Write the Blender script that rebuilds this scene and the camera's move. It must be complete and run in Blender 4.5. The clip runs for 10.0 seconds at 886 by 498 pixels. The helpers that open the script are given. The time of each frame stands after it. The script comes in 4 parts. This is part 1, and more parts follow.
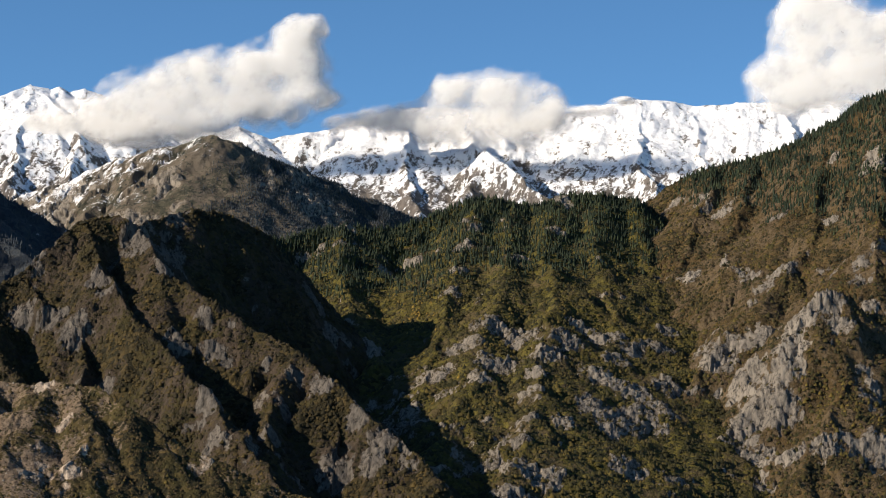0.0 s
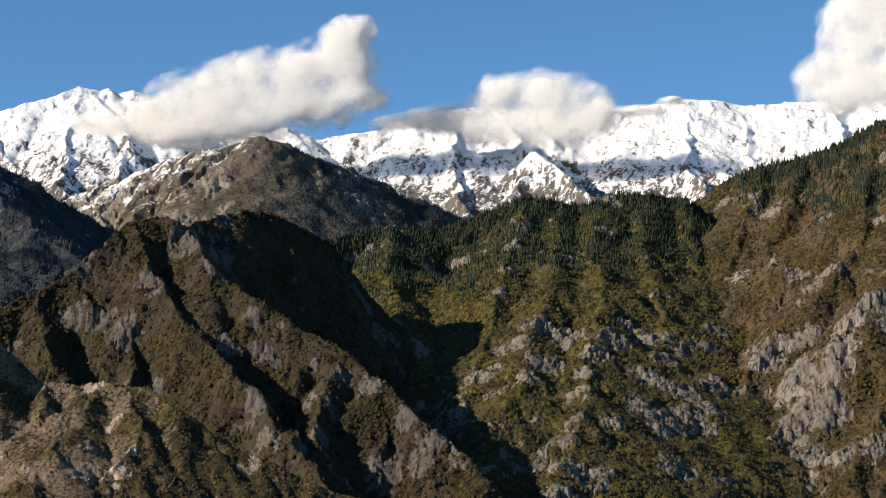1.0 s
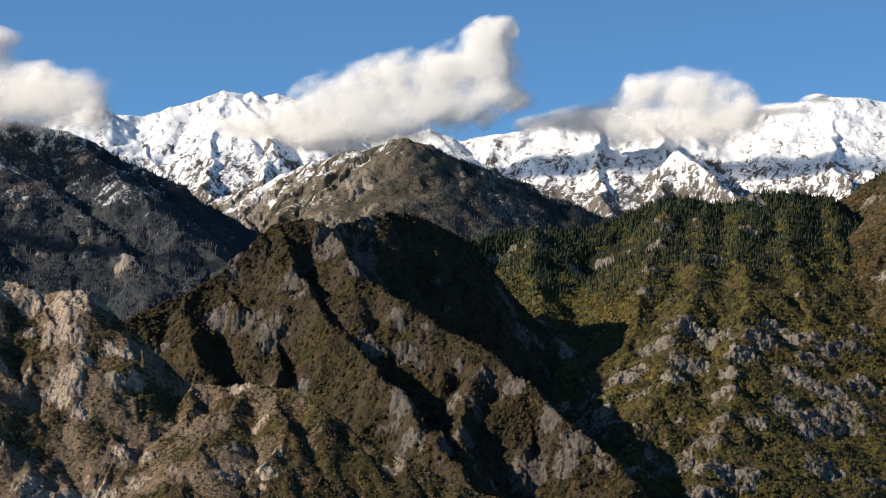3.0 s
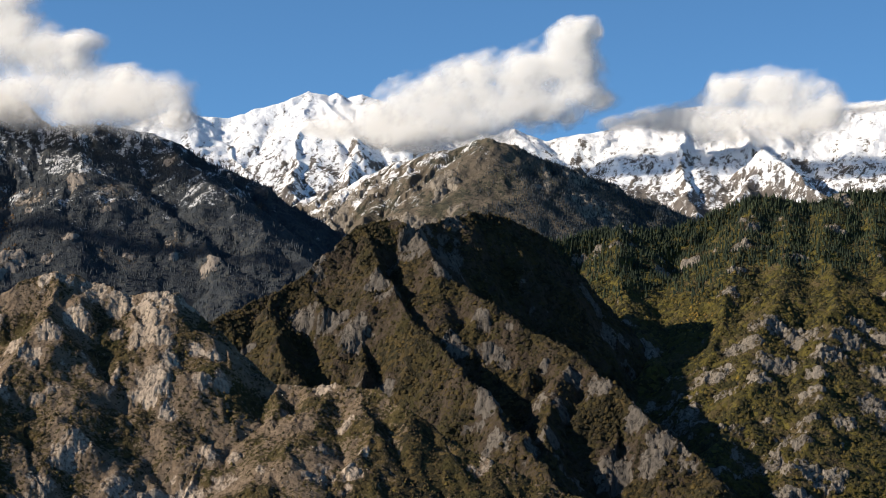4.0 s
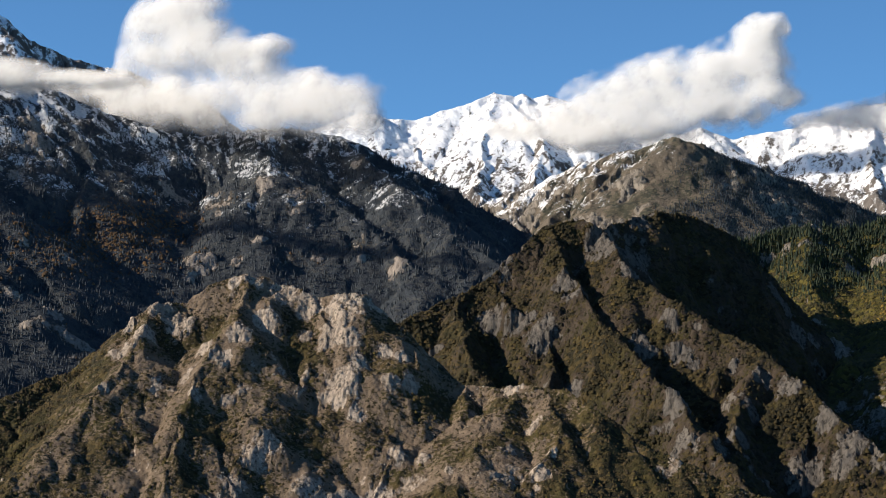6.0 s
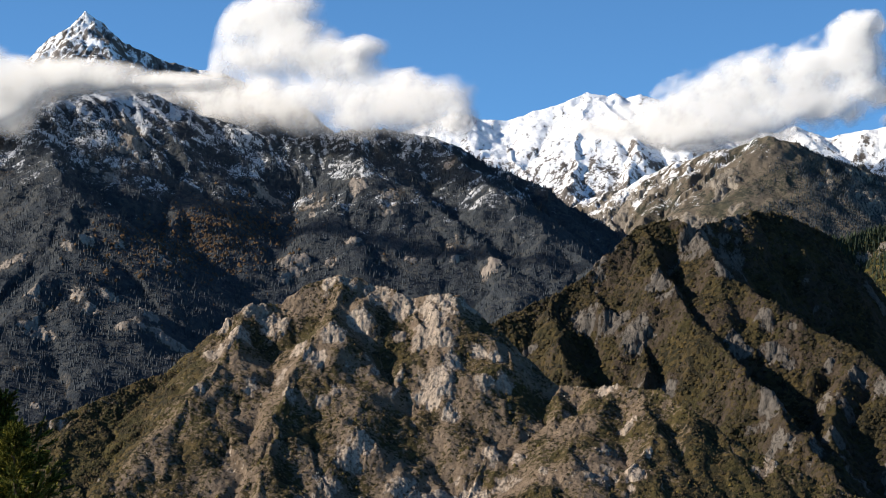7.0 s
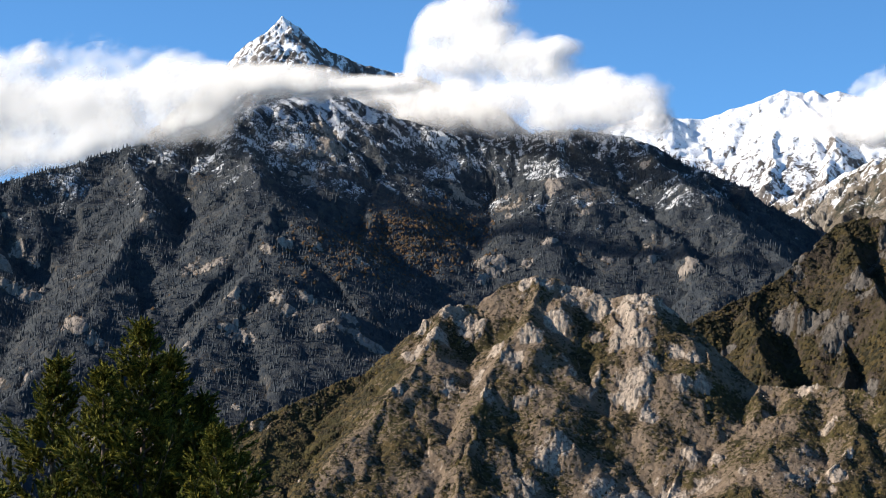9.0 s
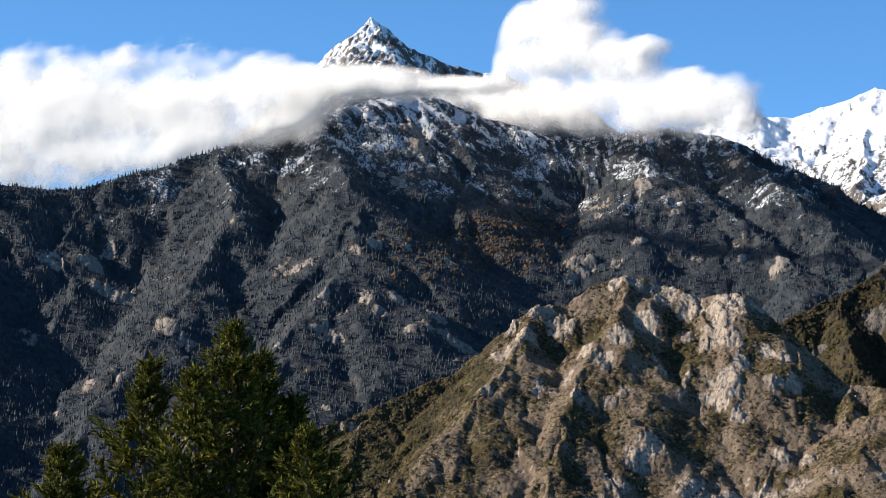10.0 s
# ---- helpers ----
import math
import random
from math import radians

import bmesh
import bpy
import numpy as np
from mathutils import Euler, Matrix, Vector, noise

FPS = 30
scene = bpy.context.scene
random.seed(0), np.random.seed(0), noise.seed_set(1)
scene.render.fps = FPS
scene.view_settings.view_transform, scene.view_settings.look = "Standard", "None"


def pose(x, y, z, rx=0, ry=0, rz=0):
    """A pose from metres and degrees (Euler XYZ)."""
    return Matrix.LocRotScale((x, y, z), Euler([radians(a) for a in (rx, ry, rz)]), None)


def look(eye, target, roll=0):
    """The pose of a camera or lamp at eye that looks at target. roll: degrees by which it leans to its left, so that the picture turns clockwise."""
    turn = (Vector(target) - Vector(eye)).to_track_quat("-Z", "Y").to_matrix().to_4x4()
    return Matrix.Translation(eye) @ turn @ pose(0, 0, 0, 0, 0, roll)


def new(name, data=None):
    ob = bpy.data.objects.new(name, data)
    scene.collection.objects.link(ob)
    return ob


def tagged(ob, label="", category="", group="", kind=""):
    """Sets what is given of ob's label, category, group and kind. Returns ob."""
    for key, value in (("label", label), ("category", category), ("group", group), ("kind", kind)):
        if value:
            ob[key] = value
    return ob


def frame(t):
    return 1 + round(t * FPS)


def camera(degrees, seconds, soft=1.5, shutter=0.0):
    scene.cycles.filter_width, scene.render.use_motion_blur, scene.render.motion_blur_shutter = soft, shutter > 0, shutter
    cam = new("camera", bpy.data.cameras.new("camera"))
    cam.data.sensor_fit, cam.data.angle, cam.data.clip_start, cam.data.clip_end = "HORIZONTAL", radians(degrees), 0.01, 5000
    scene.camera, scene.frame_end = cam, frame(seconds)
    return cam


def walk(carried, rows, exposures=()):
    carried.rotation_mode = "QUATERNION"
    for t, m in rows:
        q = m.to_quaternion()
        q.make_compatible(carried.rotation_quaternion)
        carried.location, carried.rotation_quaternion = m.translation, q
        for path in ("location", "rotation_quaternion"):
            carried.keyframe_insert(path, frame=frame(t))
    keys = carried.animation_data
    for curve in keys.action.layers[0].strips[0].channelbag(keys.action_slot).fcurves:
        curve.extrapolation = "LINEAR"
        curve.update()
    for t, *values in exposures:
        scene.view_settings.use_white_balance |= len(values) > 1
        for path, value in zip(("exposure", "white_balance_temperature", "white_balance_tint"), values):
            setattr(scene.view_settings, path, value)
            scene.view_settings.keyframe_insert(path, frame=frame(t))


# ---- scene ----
EXPOSURES = [(0.0, 0.61, 6650, 10), (5.0, 0.63, 6500, 10), (7.5, 0.85, 6250, 10), (10.0, 1.08, 6150, 10)]
cam = camera(21.33, 10.0, 1.0)
EYE = 1.6
# seconds, bearing to the left, upward tilt
TURNS = [
    (0.0, -0.000, 5.484),
    (0.5, 0.523, 5.489),
    (1.0, 1.177, 5.493),
    (1.5, 1.922, 5.497),
    (2.0, 2.774, 5.502),
    (2.5, 3.705, 5.506),
    (4.0, 6.761, 5.520),
    (4.5, 7.854, 5.524),
    (5.0, 8.996, 5.529),
    (5.5, 10.156, 5.533),
    (7.0, 13.612, 5.546),
    (7.5, 14.712, 5.551),
    (8.0, 15.882, 5.555),
    (8.5, 17.120, 5.560),
    (9.0, 18.414, 5.564),
    (9.5, 19.688, 5.569),
    (10.0, 20.596, 5.573),
]
walk(cam, [(t, pose(0, 0, EYE, 90 + tilt, 0, turn)) for t, turn, tilt in TURNS], EXPOSURES)

# ---- light ----
SUN_BEARING, SUN_HEIGHT = -108.0, 26.0     # degrees to the right of the first view, degrees above the horizon
world = bpy.data.worlds.new("sky")
scene.world = world
world.use_nodes = True
wn = world.node_tree
sky = wn.nodes.new("ShaderNodeTexSky")
sky.sky_type = "NISHITA"
sky.sun_disc = False
sky.sun_elevation = radians(SUN_HEIGHT)
sky.sun_rotation = radians(SUN_BEARING)
sky.altitude = 4000
sky.air_density, sky.dust_density, sky.ozone_density = 0.8, 0.5, 5.0
tint = wn.nodes.new("ShaderNodeMix")
tint.data_type, tint.blend_type = "RGBA", "MULTIPLY"
tint.inputs[0].default_value, tint.inputs[7].default_value = 1.0, (0.735, 0.94, 0.895, 1)
wn.links.new(sky.outputs[0], tint.inputs[6])
wn.links.new(tint.outputs[2], wn.nodes["Background"].inputs[0])
wn.nodes["Background"].inputs[1].default_value = 0.108
sun = new("sun", bpy.data.lights.new("sun", "SUN"))
sun.data.energy, sun.data.angle, sun.data.color = 5.0, radians(0.5), (1.0, 0.885, 0.735)
b, h = radians(SUN_BEARING), radians(SUN_HEIGHT)
sun.matrix_world = look((0, 0, 800), Vector((0, 0, 800)) - Vector((math.sin(b) * math.cos(h), math.cos(b) * math.cos(h), math.sin(h))))


# ---- noise ----
def lattice(ix, iy, iz, seed):
    h = (ix * 374761393 + iy * 668265263 + iz * 2147483647 + seed * 974634777) & 0xFFFFFFFF
    h = ((h ^ (h >> 13)) * 1274126177) & 0xFFFFFFFF
    return (h ^ (h >> 16)) & 0xFFFF


def perlin(x, y, seed=0):
    """Gradient noise of the plane, about -1 to 1."""
    fx, fy = np.floor(x), np.floor(y)
    ix, iy = fx.astype(np.int64), fy.astype(np.int64)
    x, y = x - fx, y - fy
    u, v = x * x * x * (x * (6 * x - 15) + 10), y * y * y * (y * (6 * y - 15) + 10)

    def corner(dx, dy):
        a = lattice(ix + dx, iy + dy, 0, seed) * (2 * np.pi / 65536)
        return np.cos(a) * (x - dx) + np.sin(a) * (y - dy)
    low = corner(0, 0) * (1 - u) + corner(1, 0) * u
    high = corner(0, 1) * (1 - u) + corner(1, 1) * u
    return 1.5 * (low * (1 - v) + high * v)


def perlin3(x, y, z, seed=0):
    """Gradient noise of space, about -1 to 1."""
    f = [np.floor(a) for a in (x, y, z)]
    i = [a.astype(np.int64) for a in f]
    x, y, z = x - f[0], y - f[1], z - f[2]
    w = [a * a * (3 - 2 * a) for a in (x, y, z)]
    total = 0
    for dx in (0, 1):
        for dy in (0, 1):
            for dz in (0, 1):
                h = lattice(i[0] + dx, i[1] + dy, i[2] + dz, seed)
                a, c = (h & 255) * (2 * np.pi / 256), (h >> 8) / 127.5 - 1
                s = np.sqrt(np.maximum(1 - c * c, 0))
                g = s * np.cos(a) * (x - dx) + s * np.sin(a) * (y - dy) + c * (z - dz)
                total = total + g * (w[0] if dx else 1 - w[0]) * (w[1] if dy else 1 - w[1]) * (w[2] if dz else 1 - w[2])
    return 1.5 * total


def blocks(x, y, z, seed=0):
    """Broken rock: space split into cells, each with a face of its own tilt, about -0.7 to 0.7; also how near a joint is, 0 at the joint."""
    fx, fy, fz = np.floor(x), np.floor(y), np.floor(z)
    ix, iy, iz = fx.astype(np.int64), fy.astype(np.int64), fz.astype(np.int64)
    x, y, z = x - fx, y - fy, z - fz
    first, second, face = np.full(x.shape, 9.0), np.full(x.shape, 9.0), np.zeros(x.shape)
    for dx in (-1, 0, 1):
        for dy in (-1, 0, 1):
            for dz in (-1, 0, 1):
                h = lattice(ix + dx, iy + dy, iz + dz, seed)
                g = lattice(ix + dx, iy + dy, iz + dz, seed + 77)
                px, py, pz = x - dx - (h & 31) / 32, y - dy - ((h >> 5) & 31) / 32, z - dz - ((h >> 10) & 31) / 32
                d = px * px + py * py + pz * pz
                tilt = px * ((g & 31) / 16 - 1) + py * (((g >> 5) & 31) / 16 - 1) + pz * (((g >> 10) & 31) / 16 - 1) + ((h >> 3) & 31) / 40 - 0.4
                closer = d < first
                second = np.where(closer, first, np.minimum(second, d))
                first, face = np.where(closer, d, first), np.where(closer, tilt, face)
    return face, np.sqrt(second) - np.sqrt(first)


def fbm(x, y, octaves=4, seed=0, gain=0.5):
    total, amp = 0, 1.0
    for k in range(octaves):
        total = total + amp * perlin(x * 2 ** k + 17.3 * k, y * 2 ** k - 9.1 * k, seed + k)
        amp *= gain
    return total


def ridged(x, y, octaves=4, seed=0, gain=0.5):
    """Sharp-crested noise, about -1 to 1."""
    total, amp = 0, 1.0
    for k in range(octaves):
        total = total + amp * (1 - 2.6 * np.abs(perlin(x * 2 ** k + 5.7 * k, y * 2 ** k + 3.3 * k, seed + k)))
        amp *= gain
    return total / (2 - 2 * gain ** octaves) * 1.0


def smooth(a, b, x):
    t = np.clip((x - a) / (b - a), 0, 1)
    return t * t * (3 - 2 * t)


# ---- materials ----
def node_material(name):
    m = bpy.data.materials.new(name)
    m.use_nodes = True
    return m, m.node_tree.nodes, m.node_tree.links, m.node_tree.nodes["Principled BSDF"]


def noise_node(nodes, links, coords, scale, detail=4, rough=0.55):
    n = nodes.new("ShaderNodeTexNoise")
    n.inputs["Scale"].default_value, n.inputs["Detail"].default_value, n.inputs["Roughness"].default_value = scale, detail, rough
    links.new(coords, n.inputs["Vector"])
    return n.outputs["Fac"]


def ramp(nodes, links, fac, *stops):
    r = nodes.new("ShaderNodeValToRGB")
    while len(r.color_ramp.elements) < len(stops):
        r.color_ramp.elements.new(0.5)
    for e, (at, c) in zip(r.color_ramp.elements, stops):
        e.position, e.color = at, (*c, 1)
    links.new(fac, r.inputs[0])
    return r.outputs[0]


def mix(nodes, links, fac, a, b):
    n = nodes.new("ShaderNodeMix")
    n.data_type = "RGBA"
    for value, socket in ((fac, n.inputs[0]), (a, n.inputs[6]), (b, n.inputs[7])):
        if isinstance(value, (float, int)):
            socket.default_value = value
        elif isinstance(value, tuple):
            socket.default_value = (*value, 1)
        else:
            links.new(value, socket)
    return n.outputs[2]


def attribute(nodes, name):
    n = nodes.new("ShaderNodeAttribute")
    n.attribute_name = name
    return n.outputs["Fac"]


def sharpen(nodes, links, value, wobble, amount, low, high):
    """A mask made crisp along a wobbling edge."""
    a = nodes.new("ShaderNodeMath")
    a.operation = "MULTIPLY_ADD"
    links.new(wobble, a.inputs[0])
    a.inputs[1].default_value = amount
    links.new(value, a.inputs[2])
    r = nodes.new("ShaderNodeMapRange")
    r.interpolation_type = "SMOOTHSTEP"
    links.new(a.outputs[0], r.inputs[0])
    r.inputs[1].default_value, r.inputs[2].default_value = low + amount / 2, high + amount / 2
    return r.outputs[0]


def terrain(name, unit, soil, scrub, rock, snow=0.0):
    """Mountain ground: soil and low scrub, bare rock where the mask says so, and snow, down to a thin dusting. unit: metres of the smallest grain."""
    m, nodes, links, bsdf = node_material(name)
    pos = nodes.new("ShaderNodeNewGeometry").outputs["Position"]
    mid, wide = (noise_node(nodes, links, pos, 1 / (unit * k), 5, r) for k, r in ((14, 0.6), (90, 0.55)))
    speck = noise_node(nodes, links, pos, 1 / (unit * 7), 6, 0.68)
    ground = ramp(nodes, links, mid, (0.35, soil[0]), (0.65, soil[1]))
    lumps = nodes.new("ShaderNodeTexVoronoi")
    lumps.inputs["Scale"].default_value = 1 / (unit * 9)
    links.new(pos, lumps.inputs["Vector"])
    each = nodes.new("ShaderNodeSeparateColor")
    links.new(lumps.outputs["Color"], each.inputs[0])
    cover = ramp(nodes, links, each.outputs[0], (0.15, scrub[0]), (0.5, scrub[1]), (0.9, scrub[2]))
    cover = mix(nodes, links, ramp(nodes, links, wide, (0.45, (0, 0, 0)), (0.62, (0.6, 0.6, 0.6))), cover, scrub[3] if len(scrub) > 3 else scrub[1])
    ground = mix(nodes, links, sharpen(nodes, links, attribute(nodes, "veg"), speck, 2.6, 0.4, 0.6), ground, cover)
    stone = mix(nodes, links, ramp(nodes, links, wide, (0.4, (0, 0, 0)), (0.6, (1, 1, 1))), rock[0], rock[1])
    # joints and streaks run down the faces of the rock
    fall = nodes.new("ShaderNodeMapping")
    fall.inputs["Scale"].default_value = (1, 1, 0.34)
    fall.inputs["Rotation"].default_value = (0, radians(14), 0)
    links.new(pos, fall.inputs["Vector"])
    cracks = noise_node(nodes, links, fall.outputs[0], 1 / (unit * 6), 7, 0.72)
    stone = mix(nodes, links, ramp(nodes, links, cracks, (0.40, (1, 1, 1)), (0.52, (0, 0, 0))), stone, rock[2])
    stone = mix(nodes, links, ramp(nodes, links, noise_node(nodes, links, fall.outputs[0], 1 / (unit * 30), 3, 0.5), (0.45, (0, 0, 0)), (0.6, (0.45, 0.45, 0.45))), stone, rock[1])
    bare = sharpen(nodes, links, attribute(nodes, "rock"), speck, 1.6, 0.42, 0.6)
    colour = mix(nodes, links, bare, ground, stone)
    if snow:
        powder = noise_node(nodes, links, fall.outputs[0], 1 / (unit * 5), 6, 0.75)
        white = mix(nodes, links, mid, (0.84, 0.86, 0.9), (0.9, 0.9, 0.9))
        thin = nodes.new("ShaderNodeMath")
        thin.operation = "MULTIPLY"
        links.new(sharpen(nodes, links, attribute(nodes, "snow"), powder, 2.0, 0.3, 0.7), thin.inputs[0])
        thin.inputs[1].default_value = snow
        colour = mix(nodes, links, thin.outputs[0], colour, white)
    links.new(colour, bsdf.inputs["Base Color"])
    bsdf.inputs["Roughness"].default_value = 0.9
    bsdf.inputs["Specular IOR Level"].default_value = 0.15
    bump = nodes.new("ShaderNodeBump")
    bump.inputs["Strength"].default_value, bump.inputs["Distance"].default_value = 1.0, unit * (3.0 if snow else 4.6)
    height = nodes.new("ShaderNodeMath")
    height.operation = "MULTIPLY_ADD"
    links.new(lumps.outputs["Distance"], height.inputs[0])
    bushy = nodes.new("ShaderNodeMapRange")
    links.new(bare, bushy.inputs[0])
    bushy.inputs[3].default_value, bushy.inputs[4].default_value = -0.35 if snow else -0.7, 0.0
    links.new(bushy.outputs[0], height.inputs[1])
    links.new(cracks, height.inputs[2])
    links.new(height.outputs[0], bump.inputs["Height"])
    links.new(bump.outputs[0], bsdf.inputs["Normal"])
    return m


def foliage(name, dark, middle, light, scale):
    m, nodes, links, bsdf = node_material(name)
    geo = nodes.new("ShaderNodeNewGeometry")
    colour = ramp(nodes, links, geo.outputs["Random Per Island"], (0.0, dark), (0.5, middle), (1.0, light))
    patches = noise_node(nodes, links, geo.outputs["Position"], scale, 3)
    colour = mix(nodes, links, ramp(nodes, links, patches, (0.4, (0, 0, 0)), (0.62, (0.7, 0.7, 0.7))), colour, dark)
    links.new(colour, bsdf.inputs["Base Color"])
    bsdf.inputs["Roughness"].default_value = 0.8
    bsdf.inputs["Specular IOR Level"].default_value = 0.2
    return m


GREY_ROCK = ((0.25, 0.218, 0.178), (0.175, 0.153, 0.127), (0.045, 0.040, 0.035))
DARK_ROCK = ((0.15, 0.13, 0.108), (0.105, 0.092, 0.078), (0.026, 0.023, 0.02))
PALE_ROCK = ((0.43, 0.35, 0.275), (0.30, 0.242, 0.188), (0.085, 0.07, 0.055))
OLIVE = ((0.018, 0.016, 0.008), (0.038, 0.030, 0.012), (0.075, 0.053, 0.02), (0.05, 0.042, 0.012))
near_ground = terrain("tan_scree_and_rock", 0.3, ((0.122, 0.089, 0.06), (0.19, 0.141, 0.099)), OLIVE, PALE_ROCK)
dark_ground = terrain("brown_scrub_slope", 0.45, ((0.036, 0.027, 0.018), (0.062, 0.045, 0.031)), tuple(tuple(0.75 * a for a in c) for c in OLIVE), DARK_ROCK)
wooded_ground = terrain("olive_scrub_slope", 0.55, ((0.06, 0.046, 0.02), (0.09, 0.066, 0.032)), ((0.022, 0.022, 0.008), (0.052, 0.046, 0.011), (0.1, 0.082, 0.018), (0.078, 0.062, 0.012)), GREY_ROCK)
right_ground = terrain("russet_scrub_slope", 0.55, ((0.07, 0.05, 0.027), (0.115, 0.082, 0.048)), ((0.025, 0.02, 0.009), (0.05, 0.036, 0.014), (0.09, 0.06, 0.024), (0.058, 0.036, 0.014)), GREY_ROCK)
# scrub colours here are shifted to blue, painting in the haze of distance
forest_ground = terrain("hazy_forest_floor_and_snow", 0.75, ((0.045, 0.04, 0.034), (0.07, 0.058, 0.046)), ((0.023, 0.028, 0.036), (0.034, 0.04, 0.046), (0.052, 0.053, 0.052)), ((0.30, 0.255, 0.21), (0.23, 0.195, 0.165), (0.10, 0.09, 0.08)), 0.55)
grey_ground = terrain("brown_alpine_meadow", 0.9, ((0.085, 0.07, 0.052), (0.135, 0.11, 0.082)), ((0.026, 0.030, 0.024), (0.045, 0.044, 0.03), (0.085, 0.074, 0.05)), GREY_ROCK, 0.9)
snow_ground = terrain("fresh_snow_on_rock", 1.0, ((0.095, 0.082, 0.072), (0.15, 0.13, 0.115)), ((0.05, 0.045, 0.038), (0.08, 0.07, 0.055), (0.11, 0.095, 0.075)), ((0.16, 0.142, 0.13), (0.11, 0.10, 0.095), (0.045, 0.042, 0.042)), 1.0)
conifer_leaf = foliage("dark_conifer", (0.010, 0.017, 0.010), (0.018, 0.028, 0.014), (0.036, 0.045, 0.018), 0.02)
shrub_leaf = foliage("autumn_scrub", (0.016, 0.016, 0.006), (0.05, 0.042, 0.011), (0.11, 0.078, 0.017), 0.015)
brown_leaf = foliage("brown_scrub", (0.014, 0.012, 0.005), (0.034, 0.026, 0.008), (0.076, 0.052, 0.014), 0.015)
# blue is mixed into these leaf colours to stand in for distance haze
hazy_spruce_leaf = foliage("haze_tinted_spruce", (0.022, 0.030, 0.038), (0.032, 0.040, 0.047), (0.05, 0.055, 0.055), 0.012)
russet_leaf = foliage("russet_scrub", (0.05, 0.032, 0.016), (0.09, 0.05, 0.022), (0.13, 0.075, 0.03), 0.02)
pale_stone = foliage("pale_stone", (0.17, 0.145, 0.115), (0.26, 0.225, 0.18), (0.36, 0.315, 0.25), 0.05)
gold_leaf = foliage("golden_leaves", (0.12, 0.08, 0.016), (0.2, 0.13, 0.022), (0.28, 0.19, 0.04), 0.05)
dry_leaf = foliage("dry_scrub", (0.032, 0.023, 0.011), (0.055, 0.039, 0.016), (0.095, 0.062, 0.024), 0.02)


# ---- mountains ----
def mesh_object(name, verts, faces, material, shade=True):
    """A mesh object from arrays of points and of triangles or quads."""
    me = bpy.data.meshes.new(name)
    me.vertices.add(len(verts))
    me.vertices.foreach_set("co", np.ascontiguousarray(verts, dtype=np.float32).ravel())
    k = faces.shape[1]
    me.loops.add(faces.size)
    me.loops.foreach_set("vertex_index", np.ascontiguousarray(faces, dtype=np.int32).ravel())
    me.polygons.add(len(faces))
    me.polygons.foreach_set("loop_start", np.arange(0, faces.size, k, dtype=np.int32))
    if shade:
        me.polygons.foreach_set("use_smooth", np.ones(len(faces), dtype=bool))
    me.update(calc_edges=True)
    me.materials.append(material)
    return new(name, me)


def ground_piece(name, verts, quads, masks, material, shade=True):
    """Part of a sheet of ground, with its masks."""
    used, inverse = np.unique(quads, return_inverse=True)
    ob = mesh_object(name, verts[used], inverse.reshape(-1, 4), material, shade)
    for key, value in masks.items():
        ob.data.attributes.new(key, "FLOAT", "POINT").data.foreach_set("value", np.ascontiguousarray(value[used], dtype=np.float32))
    return ob


def patches(mask, least, most):
    """Numbers the largest connected patches of a grid from 0; everything else is -1."""
    number, found = np.full(mask.shape, -1), []
    todo = mask.copy()
    for i, j in zip(*np.nonzero(mask)):
        if not todo[i, j]:
            continue
        todo[i, j] = False
        cells, k = [(i, j)], 0
        while k < len(cells):
            a, c = cells[k]
            k += 1
            for u, v in ((a + 1, c), (a - 1, c), (a, c + 1), (a, c - 1)):
                if 0 <= u < mask.shape[0] and 0 <= v < mask.shape[1] and todo[u, v]:
                    todo[u, v] = False
                    cells.append((u, v))
        if len(cells) >= least:
            found.append(cells)
    found.sort(key=len, reverse=True)
    for n, cells in enumerate(found[:most]):
        number[tuple(np.array(cells).T)] = n
    return number


